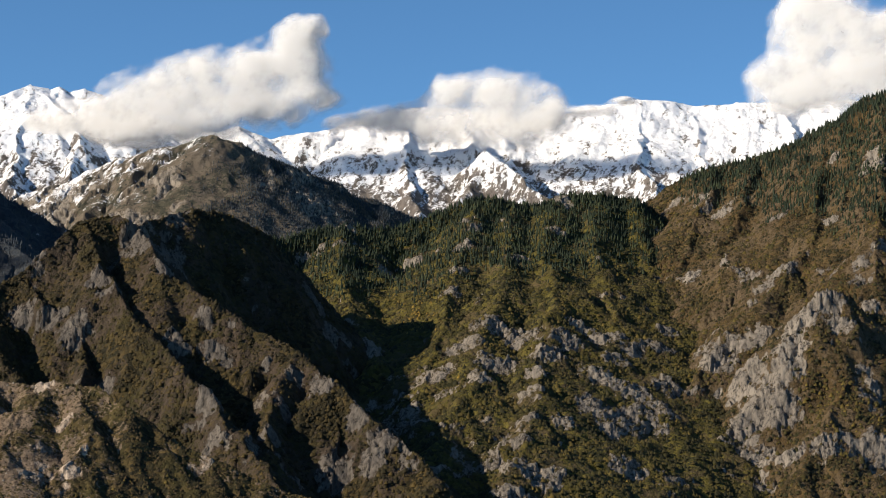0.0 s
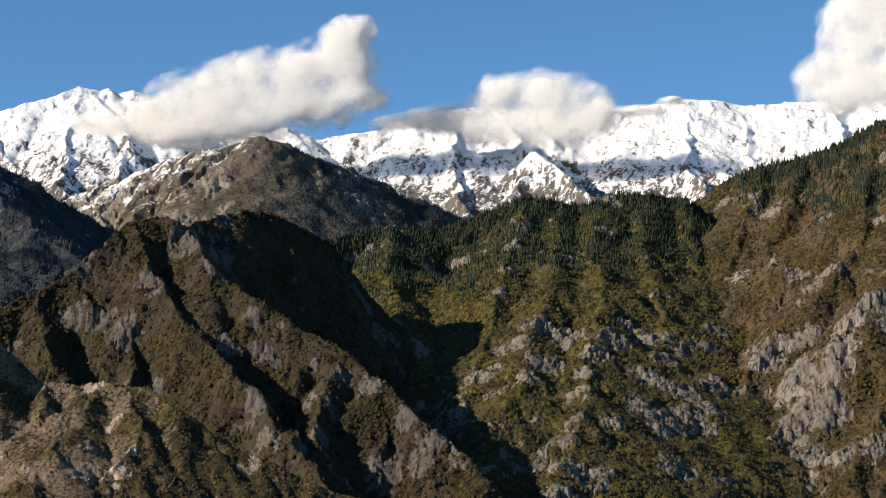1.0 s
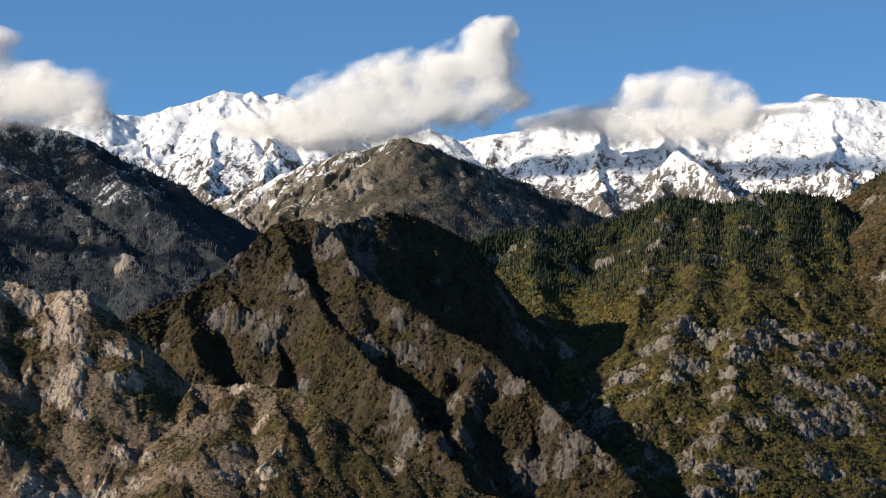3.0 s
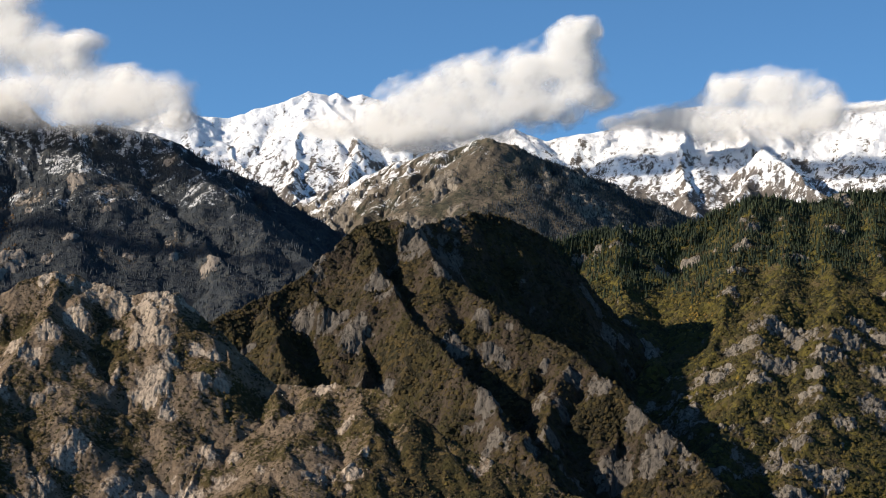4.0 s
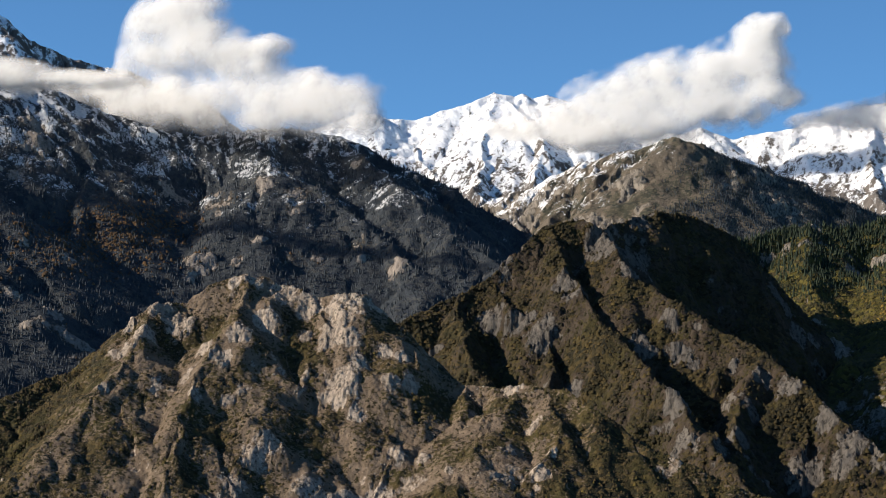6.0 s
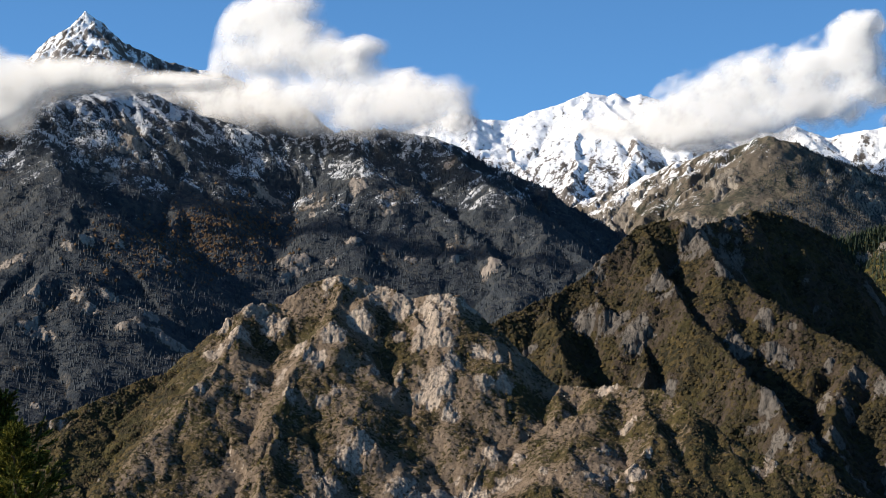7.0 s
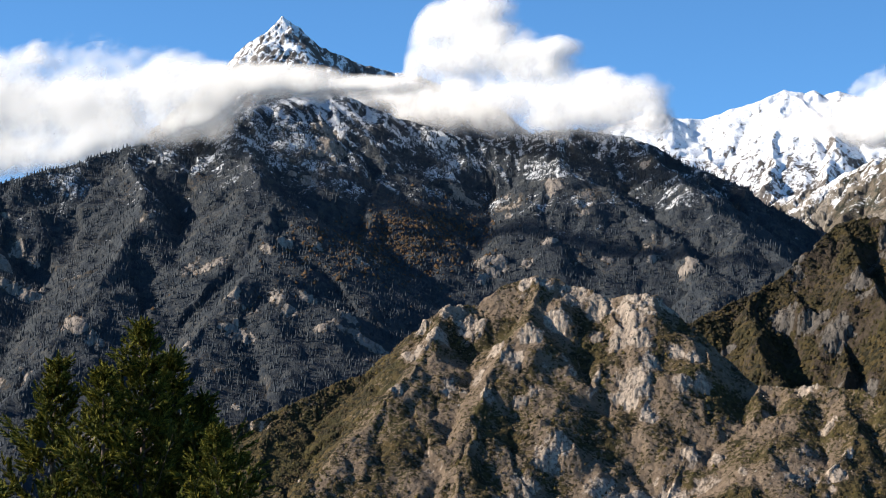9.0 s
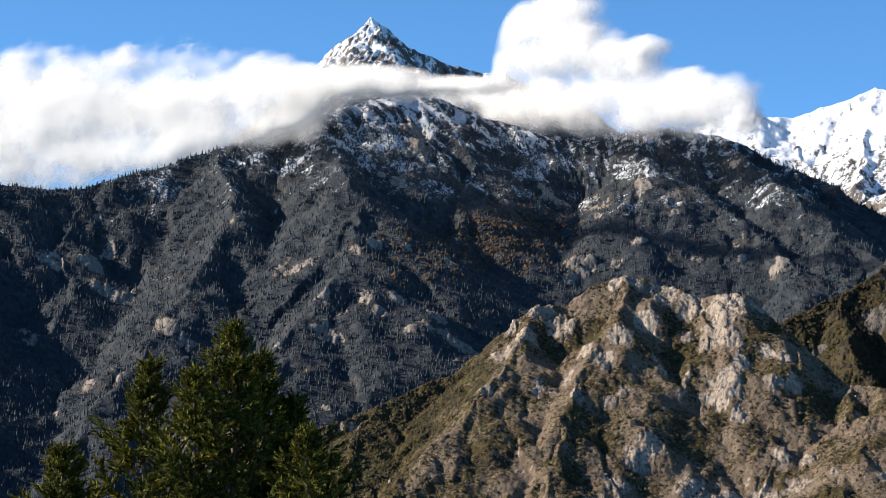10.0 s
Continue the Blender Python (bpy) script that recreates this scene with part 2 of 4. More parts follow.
class Massif:
    """A mountain: crest lines and spurs, each a line of points in metres with the slope of its flanks and the width of its ribs."""

    def __init__(self):
        self.lines, self.crags, self.ribs, self.sharp = [], [], 1.0, 0.0
        self.octaves = ((2.2, 0.5), (1.0, 0.6), (0.45, 0.6), (0.2, 0.5))

    def ridge(self, slope, rib, *points):
        self.lines.append((slope, rib, np.array(points, dtype=float)))

    def crag(self, x, y, radius, height):
        self.crags.append((x, y, radius, height))

    def shape(self, x, y, unit, seed):
        """Height, distance from the nearest crest, and place along it."""
        wx = x + 14 * unit * fbm(x / (70 * unit), y / (70 * unit), 3, seed)
        wy = y + 14 * unit * fbm(x / (70 * unit) + 31, y / (70 * unit) + 7, 3, seed + 5)
        best, away, along = np.full(x.shape, -1e9), np.zeros(x.shape), np.zeros(x.shape)
        for n, (slope, rib, pts) in enumerate(self.lines):
            run = 0.0
            near_d, near_s, near_z = np.full(x.shape, 1e9), np.zeros(x.shape), np.full(x.shape, -1e9)
            for a, c in zip(pts[:-1], pts[1:]):
                dx, dy = c[0] - a[0], c[1] - a[1]
                size = math.hypot(dx, dy)
                t = np.clip(((wx - a[0]) * dx + (wy - a[1]) * dy) / (size * size), 0, 1)
                d = np.hypot(wx - a[0] - t * dx, wy - a[1] - t * dy)
                z = a[2] + t * (c[2] - a[2])
                better = z - slope * d > near_z - slope * near_d
                near_d, near_s, near_z = np.where(better, d, near_d), np.where(better, run + t * size, near_s), np.where(better, z, near_z)
                run += size
            z = near_z - slope * near_d
            maybe = z + 2.2 * slope * rib > best
            d, s, zz = near_d[maybe], near_s[maybe], z[maybe]
            for k, (size, depth) in enumerate(self.octaves):
                wide = size * rib
                fold = perlin(s / wide + 3.1 * n + 0.35 * perlin(s / (2 * wide), d / (2 * wide), seed + 17), d / (6 * wide) + 9.0 * k, seed + 11 + k)
                fold = (1 - self.sharp) * fold + self.sharp * (2.2 * np.abs(fold) - 0.6)
                zz = zz - self.ribs * slope * depth * wide * (1 - np.exp(-d / wide)) * fold
            z[maybe] = zz
            take = maybe & (z > best)
            best, away, along = np.where(take, z, best), np.where(take, near_d, away), np.where(take, near_s + 731.0 * n, along)
        return best, away, along

    def build(self, name, material, unit, seed, bearings, far, columns, rows, relief=1.0, rocky=0.0, scrubby=0.0, snowline=None, cliffs=None, outcrops="rock_outcrop", lush=()):
        """The sheet of ground, its rows fitted to the camera's view: finer where it shows. Returns the object and its
        points, masks and slopes.
        """
        # where the slopes rise towards the viewpoint, rows lie closer together
        cb, cr = np.linspace(*bearings, 180), np.linspace(*far, 420)
        bb, rr = np.meshgrid(np.radians(cb), cr, indexing="ij")
        z, _, _ = self.shape(rr * np.sin(bb), rr * np.cos(bb), unit, seed)
        rise = (z - EYE) / rr
        top = np.maximum.accumulate(rise, axis=1)
        gain = np.maximum(np.diff(rise, axis=1, prepend=rise[:, :1]), 0) * (rise >= top - 0.002)
        w = gain + 0.0
        for _ in range(5):
            w[:, 1:-1] = (w[:, :-2] + 2 * w[:, 1:-1] + w[:, 2:]) / 4
            w[1:-1] = (w[:-2] + w[1:-1] + w[2:]) / 3
        crest = np.argmax(rise, axis=1)[:, None]
        w = w / (w.sum(axis=1, keepdims=True) + 1e-9) + 0.16 / 18 * np.exp(-((np.arange(w.shape[1]) - crest) / 9.0) ** 2)
        w = w + 0.6 * w.sum(axis=1, keepdims=True) / w.shape[1] + 1e-6
        total = np.cumsum(w, axis=1)
        total = (total - total[:, :1]) / (total[:, -1:] - total[:, :1])
        spread = np.array([np.interp(np.linspace(0, 1, rows), total[i], cr) for i in range(len(cb))])
        fb = np.linspace(*bearings, columns)
        r = np.array([np.interp(fb, cb, spread[:, j]) for j in range(rows)]).T
        b = np.radians(fb)[:, None] + 0 * r
        x, y = r * np.sin(b), r * np.cos(b)
        z, away, along = self.shape(x, y, unit, seed)
        streak = perlin(along / (13 * unit), away / (70 * unit), seed + 71) + 0.7 * perlin(along / (6 * unit), away / (36 * unit), seed + 72)
        if outcrops == "rock_face":
            bent = x + 16 * unit * fbm(x / (60 * unit), y / (60 * unit), 3, seed + 75)
            streak = perlin(bent / (12 * unit), y / (60 * unit), seed + 71) + 0.8 * perlin(bent / (5 * unit), y / (20 * unit), seed + 72)
        # relief: rounded ground, sharp crags where rock shows
        easing = 0.3 + 0.7 * np.clip(away / (30 * unit), 0, 1)
        stony = fbm(x / (150 * unit), y / (150 * unit), 4, seed + 21) + 0.5 * fbm(x / (34 * unit), y / (34 * unit), 2, seed + 22) + rocky
        if cliffs:
            stony = stony + cliffs[2] * (1 - smooth(cliffs[0], cliffs[1], z))
        for cx, cy, radius, height in self.crags:
            d2 = ((x - cx) ** 2 + (y - cy) ** 2) / radius ** 2
            stony = np.maximum(stony, 1.1 * np.exp(-d2) + 0.3 * fbm(x / (14 * unit), y / (14 * unit), 2, seed + 23))
            z = z + height * np.exp(-1.5 * d2)
        stony = smooth(0.15, 0.6, stony)
        z = z + relief * unit * easing * 4.5 * fbm(x / (60 * unit), y / (60 * unit), 5, seed + 31, 0.45)
        z = z - unit * easing * (0.5 if outcrops == "rock_face" else 1.8) * streak
        jag = ridged(x / (26 * unit) + 0.4 * z / (26 * unit), y / (26 * unit), 4, seed + 41, 0.6)
        z = z + relief * unit * stony * (0.5 + 0.5 * easing) * 2.0 * jag
        # fissures and blocks stand out from the face itself
        verts = np.stack([x, y, z], axis=-1)
        nrm = np.cross(np.gradient(verts, axis=1), np.gradient(verts, axis=0))
        nrm /= np.linalg.norm(nrm, axis=-1, keepdims=True) + 1e-9
        nrm *= np.sign(nrm[..., 2:])
        cut = np.zeros(x.shape)
        bare = stony > 0.02
        bx, by, bz = x[bare], y[bare], z[bare]
        for k, (width, depth) in enumerate(((34, 0.5), (13, 0.4), (6, 0.2))):
            face, joint = blocks((bx + 0.3 * bz) / (width * unit), by / (width * unit), (bz - 0.3 * bx) / (2.3 * width * unit), seed + 45 + k)
            cut[bare] += depth * (face - 0.45 * (1 - smooth(0.0, 0.09, joint)))
        soft = perlin3(x / (16 * unit), y / (16 * unit), z / (16 * unit), seed + 48) + 0.5 * perlin3(x / (7 * unit), y / (7 * unit), z / (7 * unit), seed + 49)
        push = relief * unit * (1.4 * soft * (1 - stony) + 8.5 * relief * stony * cut + 2.0 * stony * soft)
        x, y, z = x + nrm[..., 0] * push, y + nrm[..., 1] * push, z + nrm[..., 2] * push
        z[:, 0] = z[:, -1] = -140.0
        z[0], z[-1] = -140.0, -140.0
        verts = np.stack([x, y, z], axis=-1)
        dc, dr = np.gradient(verts, axis=0), np.gradient(verts, axis=1)
        nrm = np.cross(dr, dc)
        nrm /= np.linalg.norm(nrm, axis=-1, keepdims=True) + 1e-9
        nrm *= np.sign(nrm[..., 2:])
        steep = 1 - nrm[..., 2]
        # rock on steep and sharp places, scrub in the hollows and on gentle ground
        rock = np.clip(0.8 * stony + 1.0 * (steep - 0.4) + 0.1 * jag * stony + 0.15 * stony * cut, 0, 1)
        veg = np.clip(0.47 + scrubby + 0.4 * fbm(x / (80 * unit) + 50, y / (80 * unit), 4, seed + 51) - 0.9 * rock - 0.25 * jag * stony, 0, 1)
        for start, full, amount in lush:
            veg = np.clip(veg + amount * smooth(start, full, x) * (1 - rock), 0, 1)
        snow = np.zeros(x.shape)
        if snowline:
            low, high, cling, slant = snowline
            snow = np.clip(np.minimum((z - slant * x - low) / (high - low), 0.92) + 0.3 * fbm(x / (50 * unit), y / (50 * unit), 4, seed + 61) + 0.24 * fbm(x / (11 * unit), y / (11 * unit), 3, seed + 64) - 0.5 * (1 - 0.3 * smooth(0.7, 1.1, (z - slant * x - low) / (high - low))) * np.clip(streak + 0.05, -0.4, 1.2) - cling * np.clip(steep - 0.3, 0, 1) - 0.1 * cling * stony, 0, 1.3)
        grid = np.arange(columns * rows).reshape(columns, rows)
        quads = np.stack([grid[:-1, :-1], grid[1:, :-1], grid[1:, 1:], grid[:-1, 1:]], axis=-1).reshape(-1, 4)
        bare = (snow < 0.35) if snowline and outcrops == "rock_face" else (rock > 0.55)
        piece = patches(bare[:-1, :-1] & bare[1:, 1:], 50, 70)
        flat = {"rock": rock.ravel(), "veg": veg.ravel(), "snow": snow.ravel()}
        ob = ground_piece(name, verts.reshape(-1, 3), quads[piece.ravel() < 0], flat, material)
        for k in range(piece.max() + 1):
            ground_piece(outcrops, verts.reshape(-1, 3), quads[piece.ravel() == k], flat, material, outcrops == "rock_face").parent = ob
        inner = (slice(2, -2), slice(2, -2))
        # plants stand anywhere between the corners of the sheet
        rng, mine = np.random.RandomState(seed), verts[inner]
        u, v = rng.rand(*mine.shape[:2], 1), rng.rand(*mine.shape[:2], 1)
        stands = mine + u * (verts[3:-1, 2:-2] - mine) + v * (verts[2:-2, 3:-1] - mine)
        return ob, stands.reshape(-1, 3), dict(rock=rock[inner].ravel(), veg=veg[inner].ravel(), snow=snow[inner].ravel(), steep=steep[inner].ravel(), normal=nrm[inner].reshape(-1, 3))


def scatter(name, shapes, places, chance, count, sizes, material, parent, seed, sink=0.1, label=""):
    """Many small plants on the ground as one mesh. shapes: a few plants of size 1; chance: the weight of each place."""
    rng = np.random.RandomState(seed)
    chance = np.clip(chance, 0, None)
    pick = rng.choice(len(places), size=min(count, int((chance > 0).sum())), replace=False, p=chance / chance.sum())
    size = sizes[0] + (sizes[1] - sizes[0]) * rng.rand(len(pick)) ** 1.8
    turn, kind = rng.rand(len(pick)) * 2 * np.pi, rng.randint(len(shapes), size=len(pick))
    all_v, all_f, start = [], [], 0
    for k, (v, f) in enumerate(shapes):
        sel = np.nonzero(kind == k)[0]
        c, s, q = np.cos(turn[sel])[:, None], np.sin(turn[sel])[:, None], size[sel][:, None]
        at = places[pick[sel]]
        stretch = 0.8 + 0.4 * rng.rand(len(sel))[:, None]
        px = at[:, :1] + q * (c * v[:, 0] - s * v[:, 1])
        py = at[:, 1:2] + q * (s * v[:, 0] + c * v[:, 1])
        pz = at[:, 2:3] + q * stretch * (v[:, 2] - sink)
        all_v.append(np.stack([px, py, pz], axis=-1).reshape(-1, 3))
        all_f.append((f[None] + (np.arange(len(sel)) * len(v))[:, None, None]).reshape(-1, 3) + start)
        start += len(sel) * len(v)
    ob = mesh_object(name, np.concatenate(all_v), np.concatenate(all_f), material, False)
    tagged(ob, label, "", "", "stuff")
    ob.parent = parent
    return ob


def conifer_shape(seed):
    """A small spruce of height 1: three ragged skirts and a tip."""
    rng = np.random.RandomState(seed)
    v, f = [], []
    for low, high, wide in ((0.04, 0.72, 0.24), (0.42, 1.0, 0.14)):
        n, start = 4, len(v)
        v.append((0, 0, high))
        for k in range(n):
            a, w = 2 * math.pi * (k + 0.5 * rng.rand()) / n, wide * (0.75 + 0.5 * rng.rand())
            v.append((w * math.cos(a), w * math.sin(a), low + 0.07 * (rng.rand() - 0.5)))
        f += [(start, start + 1 + k, start + 1 + (k + 1) % n) for k in range(n)]
    return np.array(v), np.array(f)


def shrub_shape(seed, sides=5, crown=True):
    """A lumpy bush of width 1."""
    rng = np.random.RandomState(seed)
    v, f = [], []
    for wide, up in ((0.26, 0.42), (0.52, -0.05)) if crown else ((0.5, -0.05),):
        for k in range(sides):
            a, w = 2 * math.pi * (k + 0.6 * rng.rand()) / sides, wide * (0.7 + 0.6 * rng.rand())
            v.append((w * math.cos(a), w * math.sin(a), up + 0.18 * (rng.rand() - 0.5)))
    top = len(v)
    v.append((0.16 * (rng.rand() - 0.5), 0.16 * (rng.rand() - 0.5), 0.5 + 0.15 * rng.rand()))
    for k in range(sides):
        j = (k + 1) % sides
        f.append((top, k, j))
        if crown:
            f += [(k, sides + k, sides + j), (k, sides + j, j)]
    return np.array(v), np.array(f)


CONIFERS, BUSHES = [conifer_shape(k) for k in range(5)], [shrub_shape(20 + k, 5, False) for k in range(8)]
STONES = [shrub_shape(60 + k, 4, False) for k in range(6)]

near = Massif()
near.ridge(1.00, 16.6, (-494, 1039, -7.9), (-473, 1092, 27.2), (-448, 1124, 43.5), (-429, 1147, 54.0), (-416, 1163, 63.4), (-404, 1178, 82.7), (-390, 1188, 93.5), (-377, 1197, 93.6), (-364, 1206, 104.8), (-350, 1212, 110.0), (-341, 1215, 108.8), (-324, 1215, 102.2), (-311, 1216, 96.5), (-301, 1213, 98.4), (-285, 1212, 98.2), (-276, 1209, 88.5), (-265, 1209, 80.0), (-260, 1207, 73.9), (-247, 1200, 58.1), (-229, 1193, 49.4), (-210, 1187, 47.8))
near.ridge(0.90, 14.5, (-205, 1187, 47.7), (-189, 1180, 47.9), (-172, 1172, 44.7), (-152, 1160, 34.0), (-137, 1152, 22.1), (-114, 1144, 9.6), (-84, 1137, -3.2), (-62, 1133, -10.7))
near.ridge(0.75, 9, (-392, 1187, 92.2), (-392, 1161, 76.3), (-394, 1141, 63.5), (-395, 1112, 45.7), (-402, 1088, 30.5), (-406, 1062, 14.2), (-412, 1038, -1.4), (-413, 1024, -9.8))
near.ridge(0.85, 9, (-347, 1213, 109.6), (-347, 1179, 85.9), (-351, 1153, 67.5), (-354, 1133, 53.1), (-351, 1108, 35.3), (-346, 1078, 14.2), (-344, 1046, -8.5))
near.ridge(0.95, 8, (-306, 1214, 97.5), (-303, 1196, 81.6), (-301, 1179, 66.8), (-303, 1161, 51.5), (-309, 1137, 30.9), (-316, 1117, 13.1), (-326, 1100, -3.4), (-329, 1093, -10.2))
near.ridge(1.15, 7, (-288, 1212, 98.2), (-283, 1199, 82.9), (-281, 1182, 64.3), (-279, 1166, 46.3))
near.ridge(1.00, 8, (-265, 1209, 79.9), (-253, 1187, 61.2), (-258, 1168, 46.1), (-260, 1146, 29.9), (-247, 1130, 14.4), (-256, 1110, -2.6), (-260, 1100, -10.0))
near.ridge(0.62, 9, (-226, 1192, 49.2), (-223, 1160, 31.4), (-216, 1135, 17.0), (-223, 1106, 0.7), (-224, 1087, -9.8))
near.ridge(0.70, 9, (-197, 1184, 47.8), (-204, 1157, 32.5), (-208, 1131, 18.3), (-199, 1111, 6.0), (-196, 1083, -9.6))
near.ridge(0.75, 9, (-184, 1178, 47.0), (-169, 1141, 22.8), (-172, 1125, 13.0), (-182, 1105, -0.4), (-187, 1088, -10.8))
near.ridge(0.60, 9, (-205, 1187, 47.7), (-210, 1152, 30.0), (-210, 1118, 13.0), (-211, 1086, -3.0), (-209, 1071, -10.7))
near.ridge(0.55, 9, (-456, 1114, 38.6), (-453, 1089, 25.9), (-446, 1056, 8.8), (-434, 1023, -8.5))
dark = Massif()
dark.ridge(1.20, 23.8, (-438, 1746, 85.4), (-393, 1787, 121.8), (-345, 1828, 150.1), (-328, 1841, 161.9), (-307, 1860, 184.2), (-288, 1878, 205.2), (-266, 1886, 210.2), (-245, 1884, 203.1))
dark.ridge(1.20, 25.1, (-245, 1884, 203.1), (-229, 1916, 211.6), (-211, 1949, 222.3), (-184, 1981, 222.2), (-153, 2024, 208.7))
dark.ridge(0.95, 20.5, (-245, 1884, 203.1), (-216, 1816, 158.8), (-165, 1781, 127.8), (-110, 1738, 93.3), (-79, 1695, 66.6), (-37, 1640, 32.4), (-5, 1579, -1.9))
dark.ridge(1.12, 18.3, (-288, 1878, 205.2), (-266, 1823, 163.8), (-230, 1759, 119.9), (-183, 1680, 74.1), (-136, 1602, 28.6), (-105, 1541, -5.5))
dark.ridge(0.95, 16.7, (-110, 1738, 93.3), (-123, 1680, 58.0), (-120, 1599, 17.1), (-97, 1542, -13.6))
dark.ridge(1.60, 16, (-334, 1837, 158.0), (-303, 1802, 132.5), (-276, 1780, 113.3), (-264, 1734, 87.1), (-261, 1689, 62.4))
dark.ridge(1.10, 14, (-353, 1821, 145.2), (-340, 1774, 115.7), (-325, 1729, 87.4), (-308, 1696, 65.0))
wooded = Massif()
wooded.ridge(0.85, 32.4, (-186, 2242, 222.9), (-146, 2295, 233.7), (-98, 2328, 251.1), (-76, 2339, 244.9), (-48, 2350, 247.7), (-14, 2360, 260.3), (21, 2370, 275.8), (44, 2380, 282.7), (67, 2389, 279.1), (96, 2398, 276.7), (126, 2407, 288.8), (155, 2415, 289.8), (197, 2422, 286.5), (232, 2429, 267.8), (261, 2426, 246.9))
wooded.ridge(0.62, 28, (-98, 2328, 251.1), (-98, 2200, 197.4), (-77, 2066, 140.5), (-54, 1962, 95.7))
wooded.ridge(0.55, 18, (35, 2376, 280.0), (25, 2248, 226.2), (11, 2160, 188.6), (3, 2049, 141.8), (-9, 1963, 105.2), (-16, 1877, 69.2), (-26, 1805, 38.5))
wooded.ridge(0.52, 16, (70, 2390, 278.9), (63, 2243, 222.9), (57, 2116, 174.5), (38, 2020, 137.4), (31, 1945, 109.0), (24, 1850, 72.6), (7, 1790, 48.9), (-4, 1721, 22.4))
wooded.ridge(0.52, 18, (117, 2404, 285.1), (95, 2242, 222.8), (102, 2115, 174.4), (92, 2002, 131.4), (76, 1902, 92.9), (75, 1823, 62.8), (63, 1740, 30.9), (44, 1655, -2.1), (37, 1615, -17.3))
wooded.ridge(0.72, 12, (63, 1740, 30.9), (72, 1706, 10.0), (86, 1662, -17.9))
wooded.ridge(0.55, 18, (161, 2416, 289.3), (143, 2264, 225.0), (148, 2151, 177.4), (152, 2063, 140.3), (139, 1983, 106.3), (122, 1910, 74.9), (106, 1857, 51.5))
wooded.ridge(0.85, 14, (152, 2063, 140.3), (171, 2029, 116.0), (190, 1996, 92.6), (195, 1955, 67.3), (186, 1917, 43.1), (172, 1891, 24.4))
wooded.ridge(0.85, 12, (171, 2029, 116.0), (156, 1994, 87.7), (150, 1955, 57.9), (151, 1910, 24.7), (141, 1869, -7.0), (135, 1853, -20.1))
wooded.ridge(0.62, 16, (197, 2422, 286.5), (198, 2308, 229.3), (198, 2214, 182.5), (205, 2128, 139.6), (221, 2085, 116.7))
wooded.ridge(0.60, 14, (-92, 2331, 249.5), (-72, 2235, 200.5), (-87, 2136, 150.4), (-79, 2078, 121.3), (-50, 2020, 88.8))
right = Massif()
right.ridge(1.00, 36.3, (204, 2512, 286.1), (238, 2489, 307.7), (272, 2465, 322.8), (306, 2451, 328.2), (352, 2435, 337.9), (385, 2420, 355.3), (412, 2405, 373.8), (433, 2391, 385.1), (453, 2377, 391.1), (522, 2343, 410.2), (641, 2261, 412.6))
right.ridge(0.62, 16, (289, 2458, 325.5), (260, 2359, 268.7), (237, 2274, 220.5), (216, 2208, 182.0), (206, 2164, 157.6))
right.ridge(0.62, 16, (323, 2445, 331.8), (296, 2327, 265.1), (262, 2235, 211.3), (239, 2171, 173.8), (229, 2107, 138.2))
right.ridge(0.68, 16, (396, 2414, 362.7), (365, 2268, 280.5), (340, 2149, 213.6), (312, 2116, 189.9), (283, 2060, 155.0), (253, 2035, 133.6), (222, 1986, 101.7), (206, 1943, 76.2))
right.ridge(0.75, 15, (453, 2377, 391.0), (409, 2180, 269.7), (384, 2078, 206.6), (368, 2017, 168.9), (331, 1961, 128.7), (303, 1954, 111.8), (282, 1934, 94.4), (257, 1888, 62.8), (225, 1855, 35.1), (196, 1835, 14.1), (172, 1791, -16.0))
right.ridge(1.00, 12, (338, 1960, 152.3), (316, 1957, 154.5), (295, 1940, 132.0), (285, 1924, 117.0))
right.ridge(0.85, 12, (282, 1934, 94.4), (279, 1889, 65.1), (250, 1858, 37.4), (233, 1820, 10.6), (219, 1780, -17.2))
right.ridge(0.75, 14, (331, 1961, 128.7), (324, 1885, 83.0), (300, 1827, 45.5), (281, 1788, 18.9), (262, 1728, -18.7))
right.ridge(0.65, 14, (365, 1955, 104.8), (342, 1886, 65.0), (339, 1835, 36.9), (310, 1738, -18.8))
forest = Massif()
forest.ridge(0.75, 41.1, (-1646, 2326, 331.6), (-1577, 2434, 351.0), (-1529, 2511, 363.5), (-1504, 2550, 362.6), (-1459, 2598, 364.2), (-1438, 2633, 381.8), (-1395, 2690, 401.3), (-1350, 2746, 429.3), (-1313, 2786, 444.0), (-1263, 2875, 488.0), (-1230, 2954, 517.3), (-1179, 3039, 539.3), (-1101, 3079, 509.6), (-1044, 3109, 491.6), (-987, 3138, 478.2), (-921, 3169, 488.6), (-863, 3196, 495.8), (-796, 3223, 484.8), (-742, 3236, 461.3), (-697, 3246, 434.7), (-649, 3246, 414.9), (-602, 3245, 382.6), (-564, 3241, 361.0), (-507, 3230, 334.3), (-430, 3221, 296.0))
forest.ridge(0.63, 45.3, (-1263, 2875, 488.0), (-1135, 2691, 365.1), (-1062, 2552, 278.5), (-1054, 2372, 179.9), (-1055, 2202, 87.1), (-1028, 2036, -5.3))
forest.ridge(0.63, 47.1, (-1101, 3079, 509.6), (-1044, 2875, 382.6), (-1003, 2699, 283.3), (-961, 2531, 187.8), (-924, 2382, 103.6), (-910, 2281, 52.6))
forest.ridge(0.63, 47.6, (-921, 3169, 488.6), (-852, 3068, 427.6), (-855, 2911, 341.7), (-866, 2798, 273.4), (-870, 2652, 193.4))
forest.ridge(0.63, 45.9, (-852, 3068, 427.6), (-783, 3041, 390.5), (-686, 2951, 324.6), (-598, 2841, 254.5))
